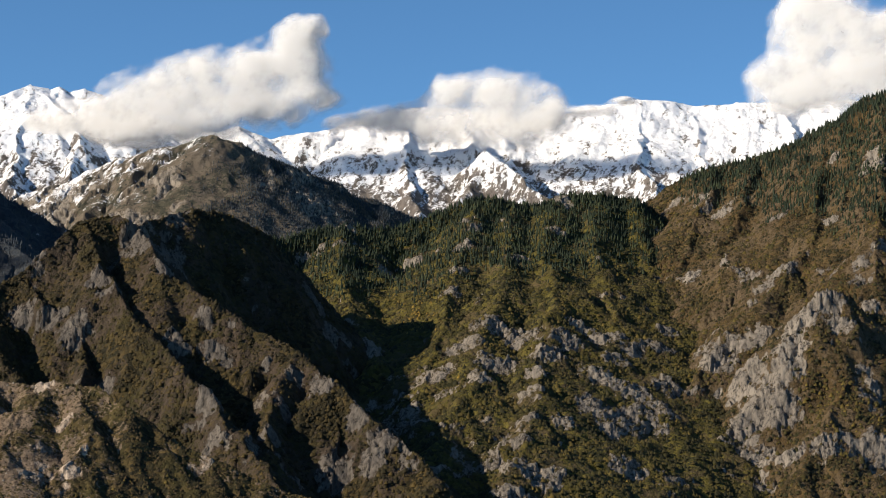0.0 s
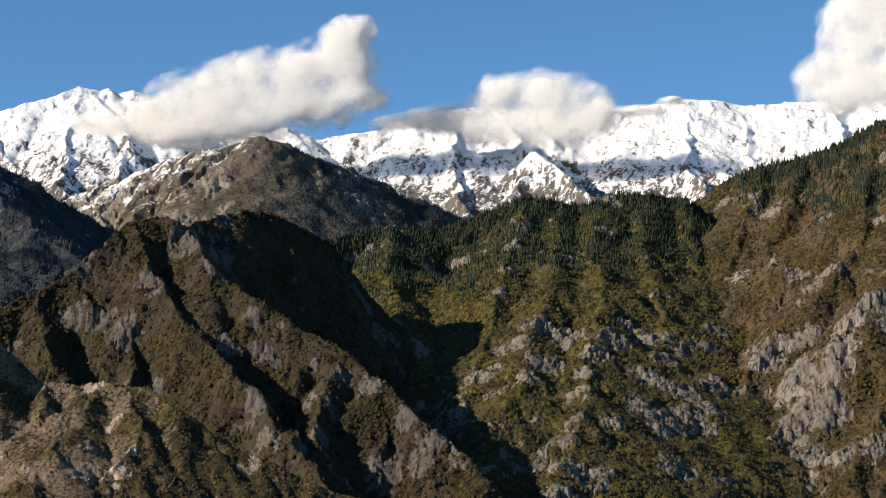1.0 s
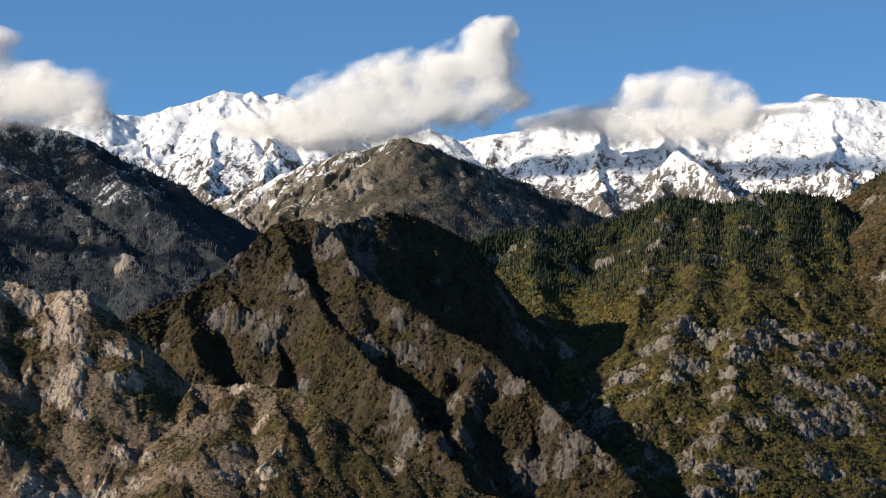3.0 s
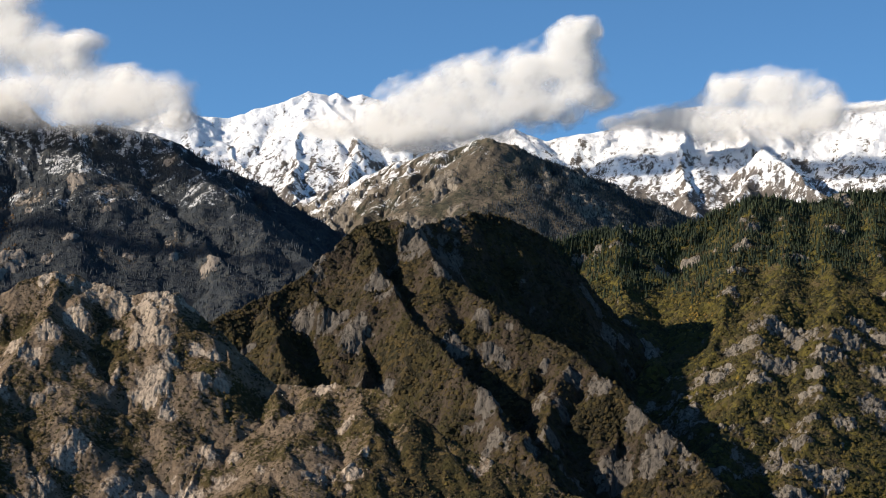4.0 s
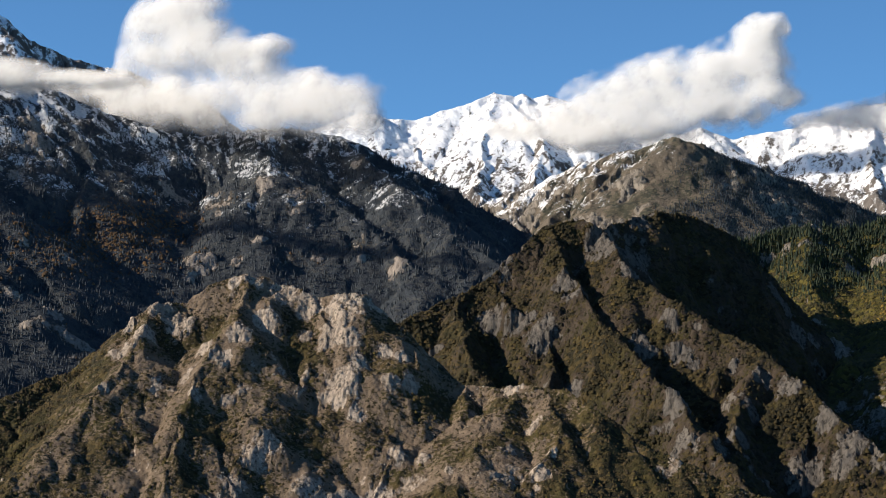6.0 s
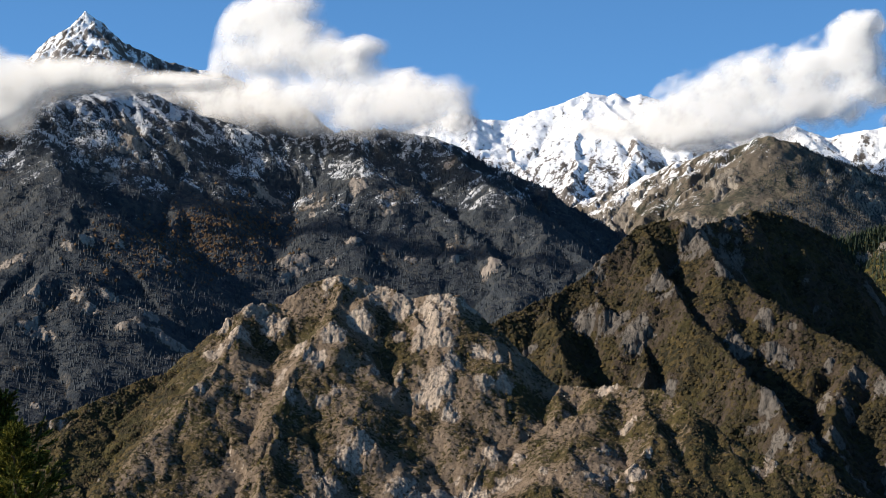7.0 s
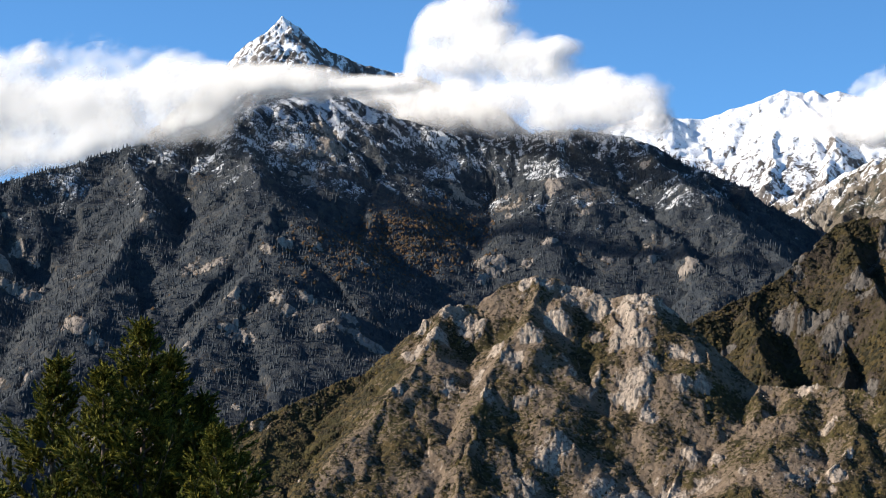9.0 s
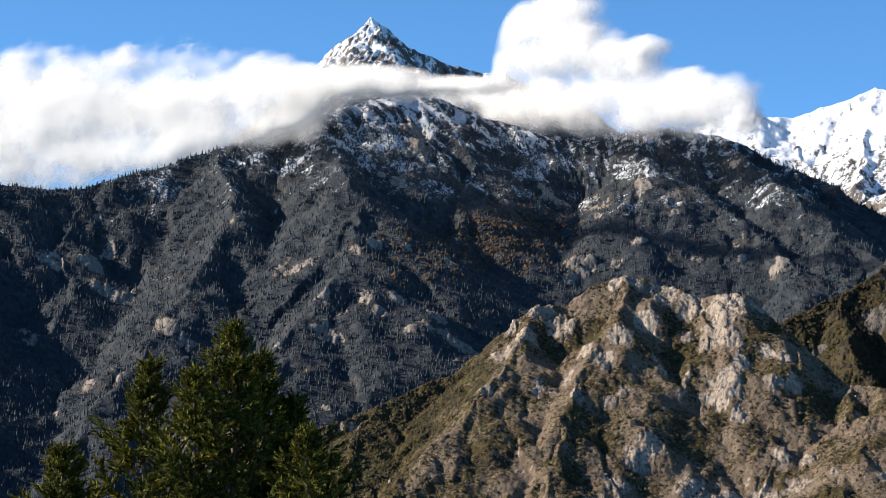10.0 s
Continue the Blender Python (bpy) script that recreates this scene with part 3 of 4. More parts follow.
forest.ridge(0.63, 47.9, (-796, 3223, 484.8), (-669, 3081, 390.2), (-578, 2959, 314.0), (-508, 2881, 262.0))
forest.ridge(0.63, 44.1, (-1350, 2746, 429.3), (-1240, 2586, 322.7), (-1219, 2438, 240.5), (-1194, 2293, 159.6), (-1178, 2139, 74.9), (-1159, 1974, -16.0))
forest.ridge(0.63, 43, (-1459, 2598, 364.2), (-1424, 2482, 291.6), (-1347, 2377, 213.3), (-1309, 2225, 127.6), (-1269, 2093, 51.6), (-1223, 1958, -26.8))
forest.ridge(0.63, 41.8, (-1577, 2434, 351.0), (-1468, 2248, 232.5), (-1376, 2068, 121.5), (-1242, 1837, -25.5))
pyramid = Massif()
pyramid.ridge(1.05, 43.7, (-1464, 3333, 641.3), (-1444, 3352, 672.1), (-1411, 3371, 705.7), (-1400, 3380, 719.1), (-1393, 3385, 727.6), (-1385, 3388, 719.6), (-1366, 3396, 698.0), (-1328, 3421, 672.9), (-1290, 3447, 656.6), (-1259, 3468, 646.5), (-1203, 3499, 638.9), (-1156, 3525, 617.5), (-1090, 3557, 591.2))
pyramid.ridge(0.95, 35.2, (-1393, 3385, 724.9), (-1386, 3328, 662.4), (-1370, 3246, 595.2), (-1333, 3116, 514.4))
pyramid.ridge(0.95, 35.2, (-1393, 3385, 724.9), (-1319, 3351, 644.3), (-1255, 3305, 589.1), (-1192, 3209, 520.0))
pyramid.ridge(0.95, 43.7, (-1464, 3333, 641.3), (-1478, 3237, 574.2), (-1455, 3088, 483.6))
grey = Massif()
grey.ridge(0.75, 40, (-690, 3626, 391.1), (-640, 3640, 441.4), (-578, 3646, 464.2), (-517, 3652, 491.3), (-432, 3611, 507.1), (-356, 3563, 519.1), (-305, 3580, 500.9), (-271, 3589, 489.6), (-221, 3630, 474.3), (-153, 3687, 449.6), (-83, 3741, 424.7), (7, 3810, 396.7))
grey.ridge(0.75, 37.2, (-356, 3563, 519.1), (-381, 3476, 449.7), (-405, 3396, 389.7), (-426, 3306, 331.2))
grey.ridge(0.75, 37, (-271, 3589, 489.6), (-279, 3472, 422.9), (-258, 3307, 338.3))
grey.ridge(0.75, 36.7, (-517, 3652, 491.3), (-512, 3554, 434.5), (-529, 3444, 370.7))
grey.ridge(0.70, 36, (-631, 3640, 441.4), (-582, 3508, 377.9))
snow = Massif()
snow.ridge(0.66, 52, (-1141, 4177, 628.6), (-1048, 4222, 660.6), (-1003, 4253, 682.9), (-967, 4282, 674.3), (-918, 4303, 671.8), (-850, 4337, 697.9), (-769, 4383, 735.7), (-747, 4392, 726.1), (-730, 4400, 733.8), (-700, 4405, 723.3), (-674, 4414, 732.2), (-595, 4430, 693.5), (-499, 4452, 663.1))
snow.ridge(0.64, 53.8, (-499, 4452, 663.1), (-429, 4399, 645.9), (-385, 4393, 656.5), (-333, 4407, 633.3), (-259, 4432, 650.3), (-217, 4455, 660.8), (-142, 4478, 690.9), (-55, 4500, 707.7), (10, 4510, 710.9), (162, 4517, 682.9), (239, 4534, 701.2), (305, 4540, 718.1), (382, 4544, 732.3), (437, 4549, 729.3), (490, 4544, 719.0), (563, 4535, 720.2))
snow.ridge(0.64, 54.9, (568, 4535, 723.4), (676, 4520, 723.3), (783, 4502, 722.7), (938, 4462, 703.2))
snow.ridge(0.90, 42.8, (-769, 4383, 735.7), (-768, 4183, 611.0), (-722, 3888, 439.2))
snow.ridge(0.90, 42.8, (-769, 4383, 735.7), (-647, 4204, 611.8), (-652, 3930, 455.5))
snow.ridge(0.90, 42.2, (-967, 4282, 674.3), (-858, 4120, 562.1), (-751, 3942, 443.4))
snow.ridge(0.90, 42.4, (-385, 4393, 656.5), (-397, 4294, 589.1), (-415, 4155, 508.7))
snow.ridge(0.90, 42.7, (-259, 4432, 650.3), (-200, 4311, 566.0), (-152, 4154, 471.7), (-90, 4077, 415.3))
snow.ridge(0.90, 43.2, (-55, 4500, 707.7), (-73, 4235, 555.4), (-41, 4076, 462.0), (-21, 3951, 389.3))
snow.ridge(0.90, 43.3, (10, 4510, 710.9), (81, 4255, 572.3), (28, 4088, 473.1), (-2, 3940, 386.6))
snow.ridge(0.90, 40.9, (81, 4255, 592.2), (148, 4132, 518.7), (201, 4027, 457.0))
snow.ridge(0.90, 43.8, (382, 4544, 732.3), (247, 4304, 561.1), (279, 4170, 483.7), (341, 4092, 429.2))
snow.ridge(0.90, 43.8, (382, 4544, 732.3), (358, 4276, 577.5), (387, 4059, 452.1))
snow.ridge(0.90, 43.9, (490, 4544, 719.0), (484, 4308, 583.4), (439, 4095, 458.5))
snow.ridge(0.90, 43.9, (676, 4520, 723.3), (639, 4278, 582.4), (544, 4117, 476.2))
near.crag(-294, 1204, 10.5, 1.3)
near.crag(-297, 1190, 8.0, 1.1)
near.crag(-285, 1159, 10.1, 1.1)
near.crag(-279, 1173, 5.4, 1.1)
near.crag(-274, 1147, 4.7, 0.6)
near.crag(-268, 1185, 4.2, 1.0)
near.crag(-261, 1165, 4.8, 1.0)
near.crag(-259, 1184, 3.6, 1.3)
near.crag(-251, 1171, 4.2, 0.6)
near.crag(-330, 1212, 8.1, 0.7)
near.crag(-315, 1209, 6.9, 0.6)
near.crag(-312, 1191, 4.2, 0.3)
near.crag(-333, 1188, 6.8, 0.4)
near.crag(-340, 1166, 6.6, 0.4)
near.crag(-346, 1151, 6.0, 0.3)
near.crag(-357, 1160, 4.9, 0.3)
near.crag(-347, 1212, 6.3, 0.5)
near.crag(-355, 1207, 4.4, 0.3)
near.crag(-390, 1186, 7.5, 0.7)
near.crag(-391, 1161, 6.8, 0.6)
near.crag(-377, 1180, 7.4, 0.5)
near.crag(-404, 1178, 3.1, 1.0)
near.crag(-399, 1150, 5.5, 0.4)
near.crag(-395, 1112, 3.5, 0.2)
near.crag(-313, 1098, 7.4, 0.3)
near.crag(-307, 1107, 5.8, 0.3)
near.crag(-317, 1077, 6.2, 0.3)
near.crag(-294, 1073, 9.4, 0.7)
near.crag(-283, 1093, 9.6, 0.6)
near.crag(-267, 1096, 9.6, 0.6)
near.crag(-252, 1102, 8.4, 0.6)
near.crag(-237, 1108, 7.4, 0.5)
near.crag(-235, 1128, 4.1, 0.2)
near.crag(-249, 1128, 5.2, 0.2)
near.crag(-175, 1112, 5.6, 0.2)
near.crag(-173, 1129, 3.4, 0.6)
near.crag(-190, 1117, 3.9, 0.3)
near.crag(-329, 1136, 4.2, 0.2)
near.crag(-335, 1127, 3.5, 0.2)
near.crag(-350, 1120, 4.1, 0.2)
near.crag(-200, 1183, 6.6, 0.2)
near.crag(-217, 1168, 3.5, 0.2)
near.crag(-186, 1155, 4.1, 0.5)
near.crag(-194, 1105, 5.6, 0.2)
near.crag(-192, 1130, 3.4, 0.5)
near.crag(-218, 1108, 4.5, 0.3)
near.crag(-287, 1186, 6.2, 0.6)
dark.crag(-240, 1859, 11.0, 1.8)
dark.crag(-217, 1826, 10.7, 1.3)
dark.crag(-266, 1814, 10.7, 1.3)
dark.crag(-278, 1771, 12.4, 3.0)
dark.crag(-297, 1792, 10.6, 2.2)
dark.crag(-245, 1715, 6.4, 2.1)
dark.crag(-87, 1698, 10.8, 1.6)
dark.crag(-57, 1665, 11.5, 1.6)
dark.crag(-101, 1598, 10.2, 1.6)
dark.crag(-75, 1623, 12.9, 1.6)
dark.crag(-41, 1635, 11.3, 1.1)
dark.crag(-119, 1631, 7.8, 1.2)
dark.crag(-160, 1740, 5.5, 0.7)
dark.crag(-323, 1804, 10.7, 1.3)
dark.crag(-48, 1620, 10.3, 1.1)
wooded.crag(-83, 2054, 10.0, 3.8)
wooded.crag(32, 2299, 8.8, 2.4)
wooded.crag(19, 2236, 10.2, 1.8)
wooded.crag(59, 2299, 7.2, 1.4)
wooded.crag(8, 2172, 15.1, 0.9)
wooded.crag(6, 2109, 13.2, 0.7)
wooded.crag(109, 2294, 11.2, 0.7)
wooded.crag(-11, 1906, 17.3, 1.4)
wooded.crag(3, 1865, 15.5, 1.4)
wooded.crag(17, 1960, 19.1, 1.4)
wooded.crag(41, 2005, 21.0, 1.4)
wooded.crag(44, 1912, 20.0, 1.4)
wooded.crag(65, 1990, 19.4, 1.4)
wooded.crag(82, 1933, 18.8, 1.0)
wooded.crag(102, 1970, 16.5, 1.0)
wooded.crag(27, 1869, 11.7, 1.0)
wooded.crag(-26, 1834, 10.2, 0.7)
wooded.crag(69, 1842, 11.6, 0.7)
wooded.crag(75, 1884, 9.1, 0.7)
wooded.crag(64, 1782, 10.0, 0.7)
wooded.crag(55, 1682, 16.4, 1.4)
wooded.crag(70, 1674, 17.5, 1.4)
wooded.crag(79, 1685, 9.4, 0.7)
wooded.crag(141, 2012, 16.8, 0.5)
wooded.crag(115, 1841, 14.1, 1.8)
wooded.crag(131, 1909, 18.7, 1.8)
wooded.crag(153, 1897, 19.9, 1.8)
wooded.crag(169, 1872, 19.6, 1.8)
wooded.crag(184, 1933, 16.2, 1.8)
wooded.crag(143, 1832, 16.7, 1.8)
wooded.crag(166, 1839, 12.9, 1.4)
wooded.crag(161, 1994, 12.5, 1.4)
wooded.crag(198, 2075, 11.6, 1.4)
wooded.crag(135, 1738, 15.8, 1.2)
wooded.crag(128, 1807, 11.3, 1.0)
wooded.crag(92, 1786, 11.2, 1.0)
wooded.crag(13, 1718, 8.4, 1.4)
wooded.crag(-51, 2242, 12.5, 0.5)
wooded.crag(-98, 2326, 11.3, 0.7)
wooded.crag(120, 2027, 12.8, 0.7)
wooded.crag(144, 1963, 15.1, 1.4)
right.crag(304, 2112, 14.9, 1.4)
right.crag(286, 2098, 11.7, 1.4)
right.crag(317, 1950, 17.8, 2.4)
right.crag(294, 1938, 17.7, 2.1)
right.crag(327, 1926, 12.2, 1.0)
right.crag(273, 2003, 21.2, 1.8)
right.crag(253, 2004, 16.8, 1.8)
right.crag(231, 1980, 18.1, 1.8)
right.crag(225, 2012, 14.1, 1.4)
right.crag(360, 2031, 11.5, 1.0)
right.crag(283, 1913, 13.5, 1.0)
right.crag(276, 1896, 14.6, 1.0)
right.crag(261, 1886, 17.3, 1.4)
right.crag(246, 1916, 16.1, 1.4)
right.crag(244, 1868, 18.4, 1.4)
right.crag(266, 1863, 17.1, 1.4)
right.crag(228, 1846, 18.1, 1.4)
right.crag(200, 1831, 18.0, 1.4)
right.crag(220, 1816, 16.5, 1.4)
right.crag(247, 1823, 14.1, 1.0)
right.crag(188, 1808, 15.2, 1.4)
right.crag(267, 1808, 12.8, 0.7)
right.crag(291, 1797, 12.6, 0.7)
right.crag(235, 2209, 9.3, 0.3)
right.crag(273, 2079, 7.2, 0.3)
right.crag(324, 2252, 11.2, 0.5)
right.crag(364, 2197, 7.7, 0.3)
right.crag(335, 1802, 7.7, 0.7)
right.crag(361, 1984, 9.9, 0.3)
forest.crag(-1409, 2431, 17.8, 4.7)
forest.crag(-1372, 2459, 16.2, 4.0)
forest.crag(-1188, 2308, 13.4, 3.1)
forest.crag(-1164, 2302, 11.9, 3.1)
forest.crag(-1337, 2424, 14.3, 3.3)
forest.crag(-937, 2469, 12.1, 3.1)
forest.crag(-864, 2791, 18.5, 5.6)
forest.crag(-820, 2791, 8.4, 4.9)
forest.crag(-1056, 2573, 11.2, 3.4)
forest.crag(-1055, 2421, 10.7, 2.5)
forest.crag(-1015, 2456, 10.7, 3.2)
forest.crag(-989, 2428, 10.6, 2.5)
forest.crag(-734, 2861, 10.2, 3.5)
forest.crag(-626, 2859, 11.8, 2.8)
forest.crag(-1010, 2364, 8.9, 2.5)
forest.crag(-1364, 2282, 13.8, 3.8)
forest.crag(-1020, 2593, 8.0, 4.0)
forest.crag(-846, 3015, 12.6, 3.0)
forest.crag(-862, 2781, 21.8, 3.5)
forest.crag(-866, 2745, 11.6, 3.0)
forest.crag(-822, 2804, 8.4, 3.0)
forest.crag(-930, 2457, 10.6, 2.5)
forest.crag(-734, 2858, 8.5, 2.0)
forest.crag(-985, 2474, 15.4, 2.0)
forest.crag(-1059, 2533, 9.5, 2.0)
forest.crag(-1026, 2409, 10.6, 2.0)
forest.crag(-1030, 2364, 14.9, 2.0)
forest.crag(-970, 2608, 9.6, 2.0)
forest.crag(-628, 2853, 13.4, 1.5)
forest.crag(-844, 3002, 14.4, 2.0)
forest.crag(-1201, 2321, 16.6, 2.5)
forest.crag(-1315, 2429, 17.5, 2.5)
forest.crag(-1009, 2441, 10.7, 2.0)
forest.crag(-808, 2849, 12.0, 2.0)

near.ribs, dark.ribs, wooded.ribs, right.ribs = 0.28, 0.45, 0.4, 0.4
grey.ribs, grey.sharp, forest.ribs, forest.sharp = 0.85, 0.6, 0.45, 0.5
snow.ribs, snow.sharp, snow.octaves = 0.34, 0.6, ((1.0, 0.3), (0.45, 0.6), (0.2, 0.75))
pyramid.ribs, pyramid.sharp, pyramid.octaves = 0.7, 0.8, ((1.0, 0.3), (0.45, 0.6), (0.2, 0.7))
near_ridge, p, m = near.build("rocky_ridge", near_ground, 0.29, 100, (-27, 1), (930, 1400), 960, 270, 0.8, -0.45, 0.03, lush=((-185, -140, 0.4), (-392, -425, 0.5)))
tagged(near_ridge, "sunlit tan rocky ridge with pale cliffs and sparse scrub", "mountain ridge")
scatter("scrub", BUSHES, p, (0.15 + m["veg"] ** 2) * (m["rock"] < 0.6), 22000, (0.6, 2.3), dry_leaf, near_ridge, 1)
green = smooth(0.35, 0.75, m["veg"] + 0.5 * fbm(p[:, 0] / 45, p[:, 1] / 45, 3, 109)) + 2.5 * smooth(-395, -440, p[:, 0])
scatter("scrub", BUSHES, p, green * (m["rock"] < 0.5), 12000, (0.8, 2.6), shrub_leaf, near_ridge, 41)
scatter("loose_stone", STONES, p, (0.1 + m["rock"]) * (m["veg"] < 0.45), 2200, (0.4, 1.8), pale_stone, near_ridge, 42, 0.1, "pale broken stone")

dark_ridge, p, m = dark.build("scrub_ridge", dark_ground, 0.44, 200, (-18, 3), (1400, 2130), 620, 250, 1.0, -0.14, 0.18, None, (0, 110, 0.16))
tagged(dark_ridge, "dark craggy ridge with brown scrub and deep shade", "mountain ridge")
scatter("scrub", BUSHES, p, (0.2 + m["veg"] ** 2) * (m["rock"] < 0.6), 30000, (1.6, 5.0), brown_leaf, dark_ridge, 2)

wooded_ridge, p, m = wooded.build("wooded_ridge", wooded_ground, 0.5, 300, (-8, 9), (1480, 2540), 520, 310, 1.0, -0.3, 0.25, None, (60, 130, 0.3))
tagged(wooded_ridge, "olive autumn ridge with grey crags and a conifer crest", "mountain ridge")
high = smooth(160, 215, p[:, 2] - 0.12 * p[:, 0] + 25 * fbm(p[:, 0] / 70, p[:, 1] / 70, 3, 9))
scatter("conifer_forest", CONIFERS, p, high * (m["rock"] < 0.55), 9500, (3.5, 8.0), conifer_leaf, wooded_ridge, 3)
scatter("scrub", BUSHES, p, (0.2 + m["veg"] ** 2) * (1.05 - high) * (m["rock"] < 0.6), 26000, (1.8, 5.6), shrub_leaf, wooded_ridge, 4)
gold = np.exp(-((p[:, 0] + 20) / 9) ** 2 - ((p[:, 2] - 140) / 14) ** 2) + 0.002 * m["veg"]
scatter("golden_foliage", BUSHES, p, gold * (m["rock"] < 0.6), 90, (2.5, 5.0), gold_leaf, wooded_ridge, 14)

right_slope, p, m = right.build("mountain_slope", right_ground, 0.5, 400, (2, 14), (1500, 2600), 380, 310, 1.0, -0.25, 0.15, None, (60, 150, 0.3))
tagged(right_slope, "russet scrub mountain slope with grey crags and dark conifers", "mountain slope")
high = smooth(235, 290, p[:, 2] + 0.55 * (p[:, 0] - 330) + 30 * fbm(p[:, 0] / 60, p[:, 1] / 60, 3, 19))
scatter("conifer_forest", CONIFERS, p, high * (m["rock"] < 0.7), 8500, (3.5, 8.0), conifer_leaf, right_slope, 5)
scatter("scrub", BUSHES, p, (0.2 + m["veg"] ** 2) * (1.05 - high) * (m["rock"] < 0.6), 22000, (1.6, 5.2), shrub_leaf, right_slope, 6)

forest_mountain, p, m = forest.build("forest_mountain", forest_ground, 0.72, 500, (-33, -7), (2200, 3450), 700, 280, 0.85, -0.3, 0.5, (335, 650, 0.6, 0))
tagged(forest_mountain, "dark forested mountain with rock outcrops and a dusting of snow", "mountain")
scatter("conifer_forest", CONIFERS, p, (0.35 + m["veg"]) * (m["rock"] < 0.6) * (p[:, 2] < 480 + 40 * fbm(p[:, 0] / 90, p[:, 1] / 90, 2, 29)), 34000, (3.5, 7.5), hazy_spruce_leaf, forest_mountain, 7)
russet = np.exp(-((p[:, 0] + 968) / 55) ** 2 - ((p[:, 2] - 300) / 45) ** 2) + 0.02 * (m["veg"] < 0.6)
scatter("russet_scrub", BUSHES, p, russet * (m["rock"] < 0.6), 1500, (3.0, 7.0), russet_leaf, forest_mountain, 17)

pyramid_peak, p, m = pyramid.build("pyramid_peak", snow_ground, 0.6, 600, (-31.5, -14), (3400, 3850), 430, 150, 0.6, 0.05, -0.2, (490, 790, 0.8, 0), None, "rock_face")
tagged(pyramid_peak, "pyramid-shaped rock summit streaked with fresh snow", "mountain peak")

grey_mountain, p, m = grey.build("grey_mountain", grey_ground, 0.9, 700, (-17, 0), (3150, 4020), 480, 150, 1.0, 0.1, 0.0, (690, 880, 0.8, 0.6))
tagged(grey_mountain, "brown and grey mountain with a dark wooded shoulder", "mountain")
scatter("conifer_forest", CONIFERS, p, (0.3 + m["veg"]) * smooth(-350, -265, p[:, 0] + 50 * fbm(p[:, 0] / 90, p[:, 1] / 90, 3, 39)), 17000, (3.0, 6.0), hazy_spruce_leaf, grey_mountain, 8)

snow_range, p, m = snow.build("snow_range", snow_ground, 0.8, 800, (-21, 12.5), (3850, 4750), 980, 190, 0.35, -0.15, -0.2, (390, 640, 0.25, 0), None, "rock_face")
tagged(snow_range, "bright snow-covered mountain range with dark rock ribs", "mountain range")

# ---- ground ----
rings, spokes = 120, 180
gr = np.concatenate([np.linspace(0.002, 60, 40), np.geomspace(62, 4990, rings - 40)])[:, None]
ga = np.linspace(0, 2 * np.pi, spokes, endpoint=False)[None]
gx, gy = gr * np.sin(ga), gr * np.cos(ga)
gz = -85 * (1 - np.exp(-(gr / 230) ** 1.3)) + 0 * ga + np.minimum(gr / 60, 6) * fbm(gx / 60, gy / 60, 3, 71)
grid = np.arange(rings * spokes).reshape(rings, spokes)
quads = np.stack([grid[:-1], np.roll(grid, -1, 1)[:-1], np.roll(grid, -1, 1)[1:], grid[1:]], axis=-1).reshape(-1, 4)
ground = mesh_object("ground", np.stack([gx, gy, gz], axis=-1).reshape(-1, 3), quads, right_ground)
tagged(ground, "dry scrub hillside and valley floor", "ground", "", "structure")
for key in ("rock", "veg", "snow"):
    ground.data.attributes.new(key, "FLOAT", "POINT").data.foreach_set("value", np.full(rings * spokes, 0.5 if key == "veg" else 0.0, dtype=np.float32))

# ---- clouds ----
BANK_A = ((-735, 4191, 609, 89, 42), (-643, 4184, 644, 83, 45), (-561, 4178, 670, 80, 52), (-480, 4172, 686, 80, 66), (-398, 4166, 699, 75, 62), (-337, 4161, 715, 66, 60), (-279, 4157, 734, 58, 62), (-267, 4156, 785, 38, 42), (-238, 4154, 810, 24, 21), (-246, 4155, 726, 40, 54), (-241, 4154, 680, 50, 21), (-306, 4159, 660, 55, 28), (-388, 4165, 646, 61, 28), (-459, 4170, 631, 71, 28), (-551, 4177, 622, 82, 28), (-684, 4187, 596, 104, 34))
FACE_A = 4.2
BANK_B = ((-176, 4237, 644, 54, 18), (-96, 4222, 649, 68, 28), (-22, 4208, 628, 67, 30), (11, 4202, 691, 47, 38), (97, 4186, 685, 63, 48), (150, 4176, 663, 52, 44), (186, 4169, 644, 34, 36), (77, 4189, 627, 93, 38), (258, 4155, 656, 44, 11), (316, 4144, 671, 26, 8))
FACE_B = 10.7
BANK_C = ((538, 3981, 686, 37, 25), (579, 3967, 703, 43, 30), (611, 3955, 662, 68, 40), (665, 3936, 683, 72, 59), (603, 3958, 735, 47, 40), (644, 3944, 767, 70, 55), (702, 3923, 743, 87, 67), (724, 3915, 674, 67, 52), (613, 3955, 798, 53, 32), (583, 3965, 654, 58, 23))
FACE_C = 19.6
BANK_D = ((-1147, 3081, 548, 57, 20), (-1072, 3063, 532, 67, 31), (-1000, 3045, 516, 72, 32), (-930, 3027, 508, 71, 31), (-861, 3010, 505, 69, 37), (-794, 2993, 507, 66, 37), (-746, 2981, 498, 38, 36), (-716, 2974, 476, 21, 22), (-1054, 3058, 590, 46, 29), (-1009, 3047, 608, 60, 44), (-996, 3043, 645, 59, 33), (-1050, 3057, 629, 40, 35), (-960, 3035, 592, 55, 30), (-912, 3023, 576, 45, 22), (-865, 3011, 581, 34, 19), (-886, 3016, 554, 43, 16))
FACE_D = 14.0
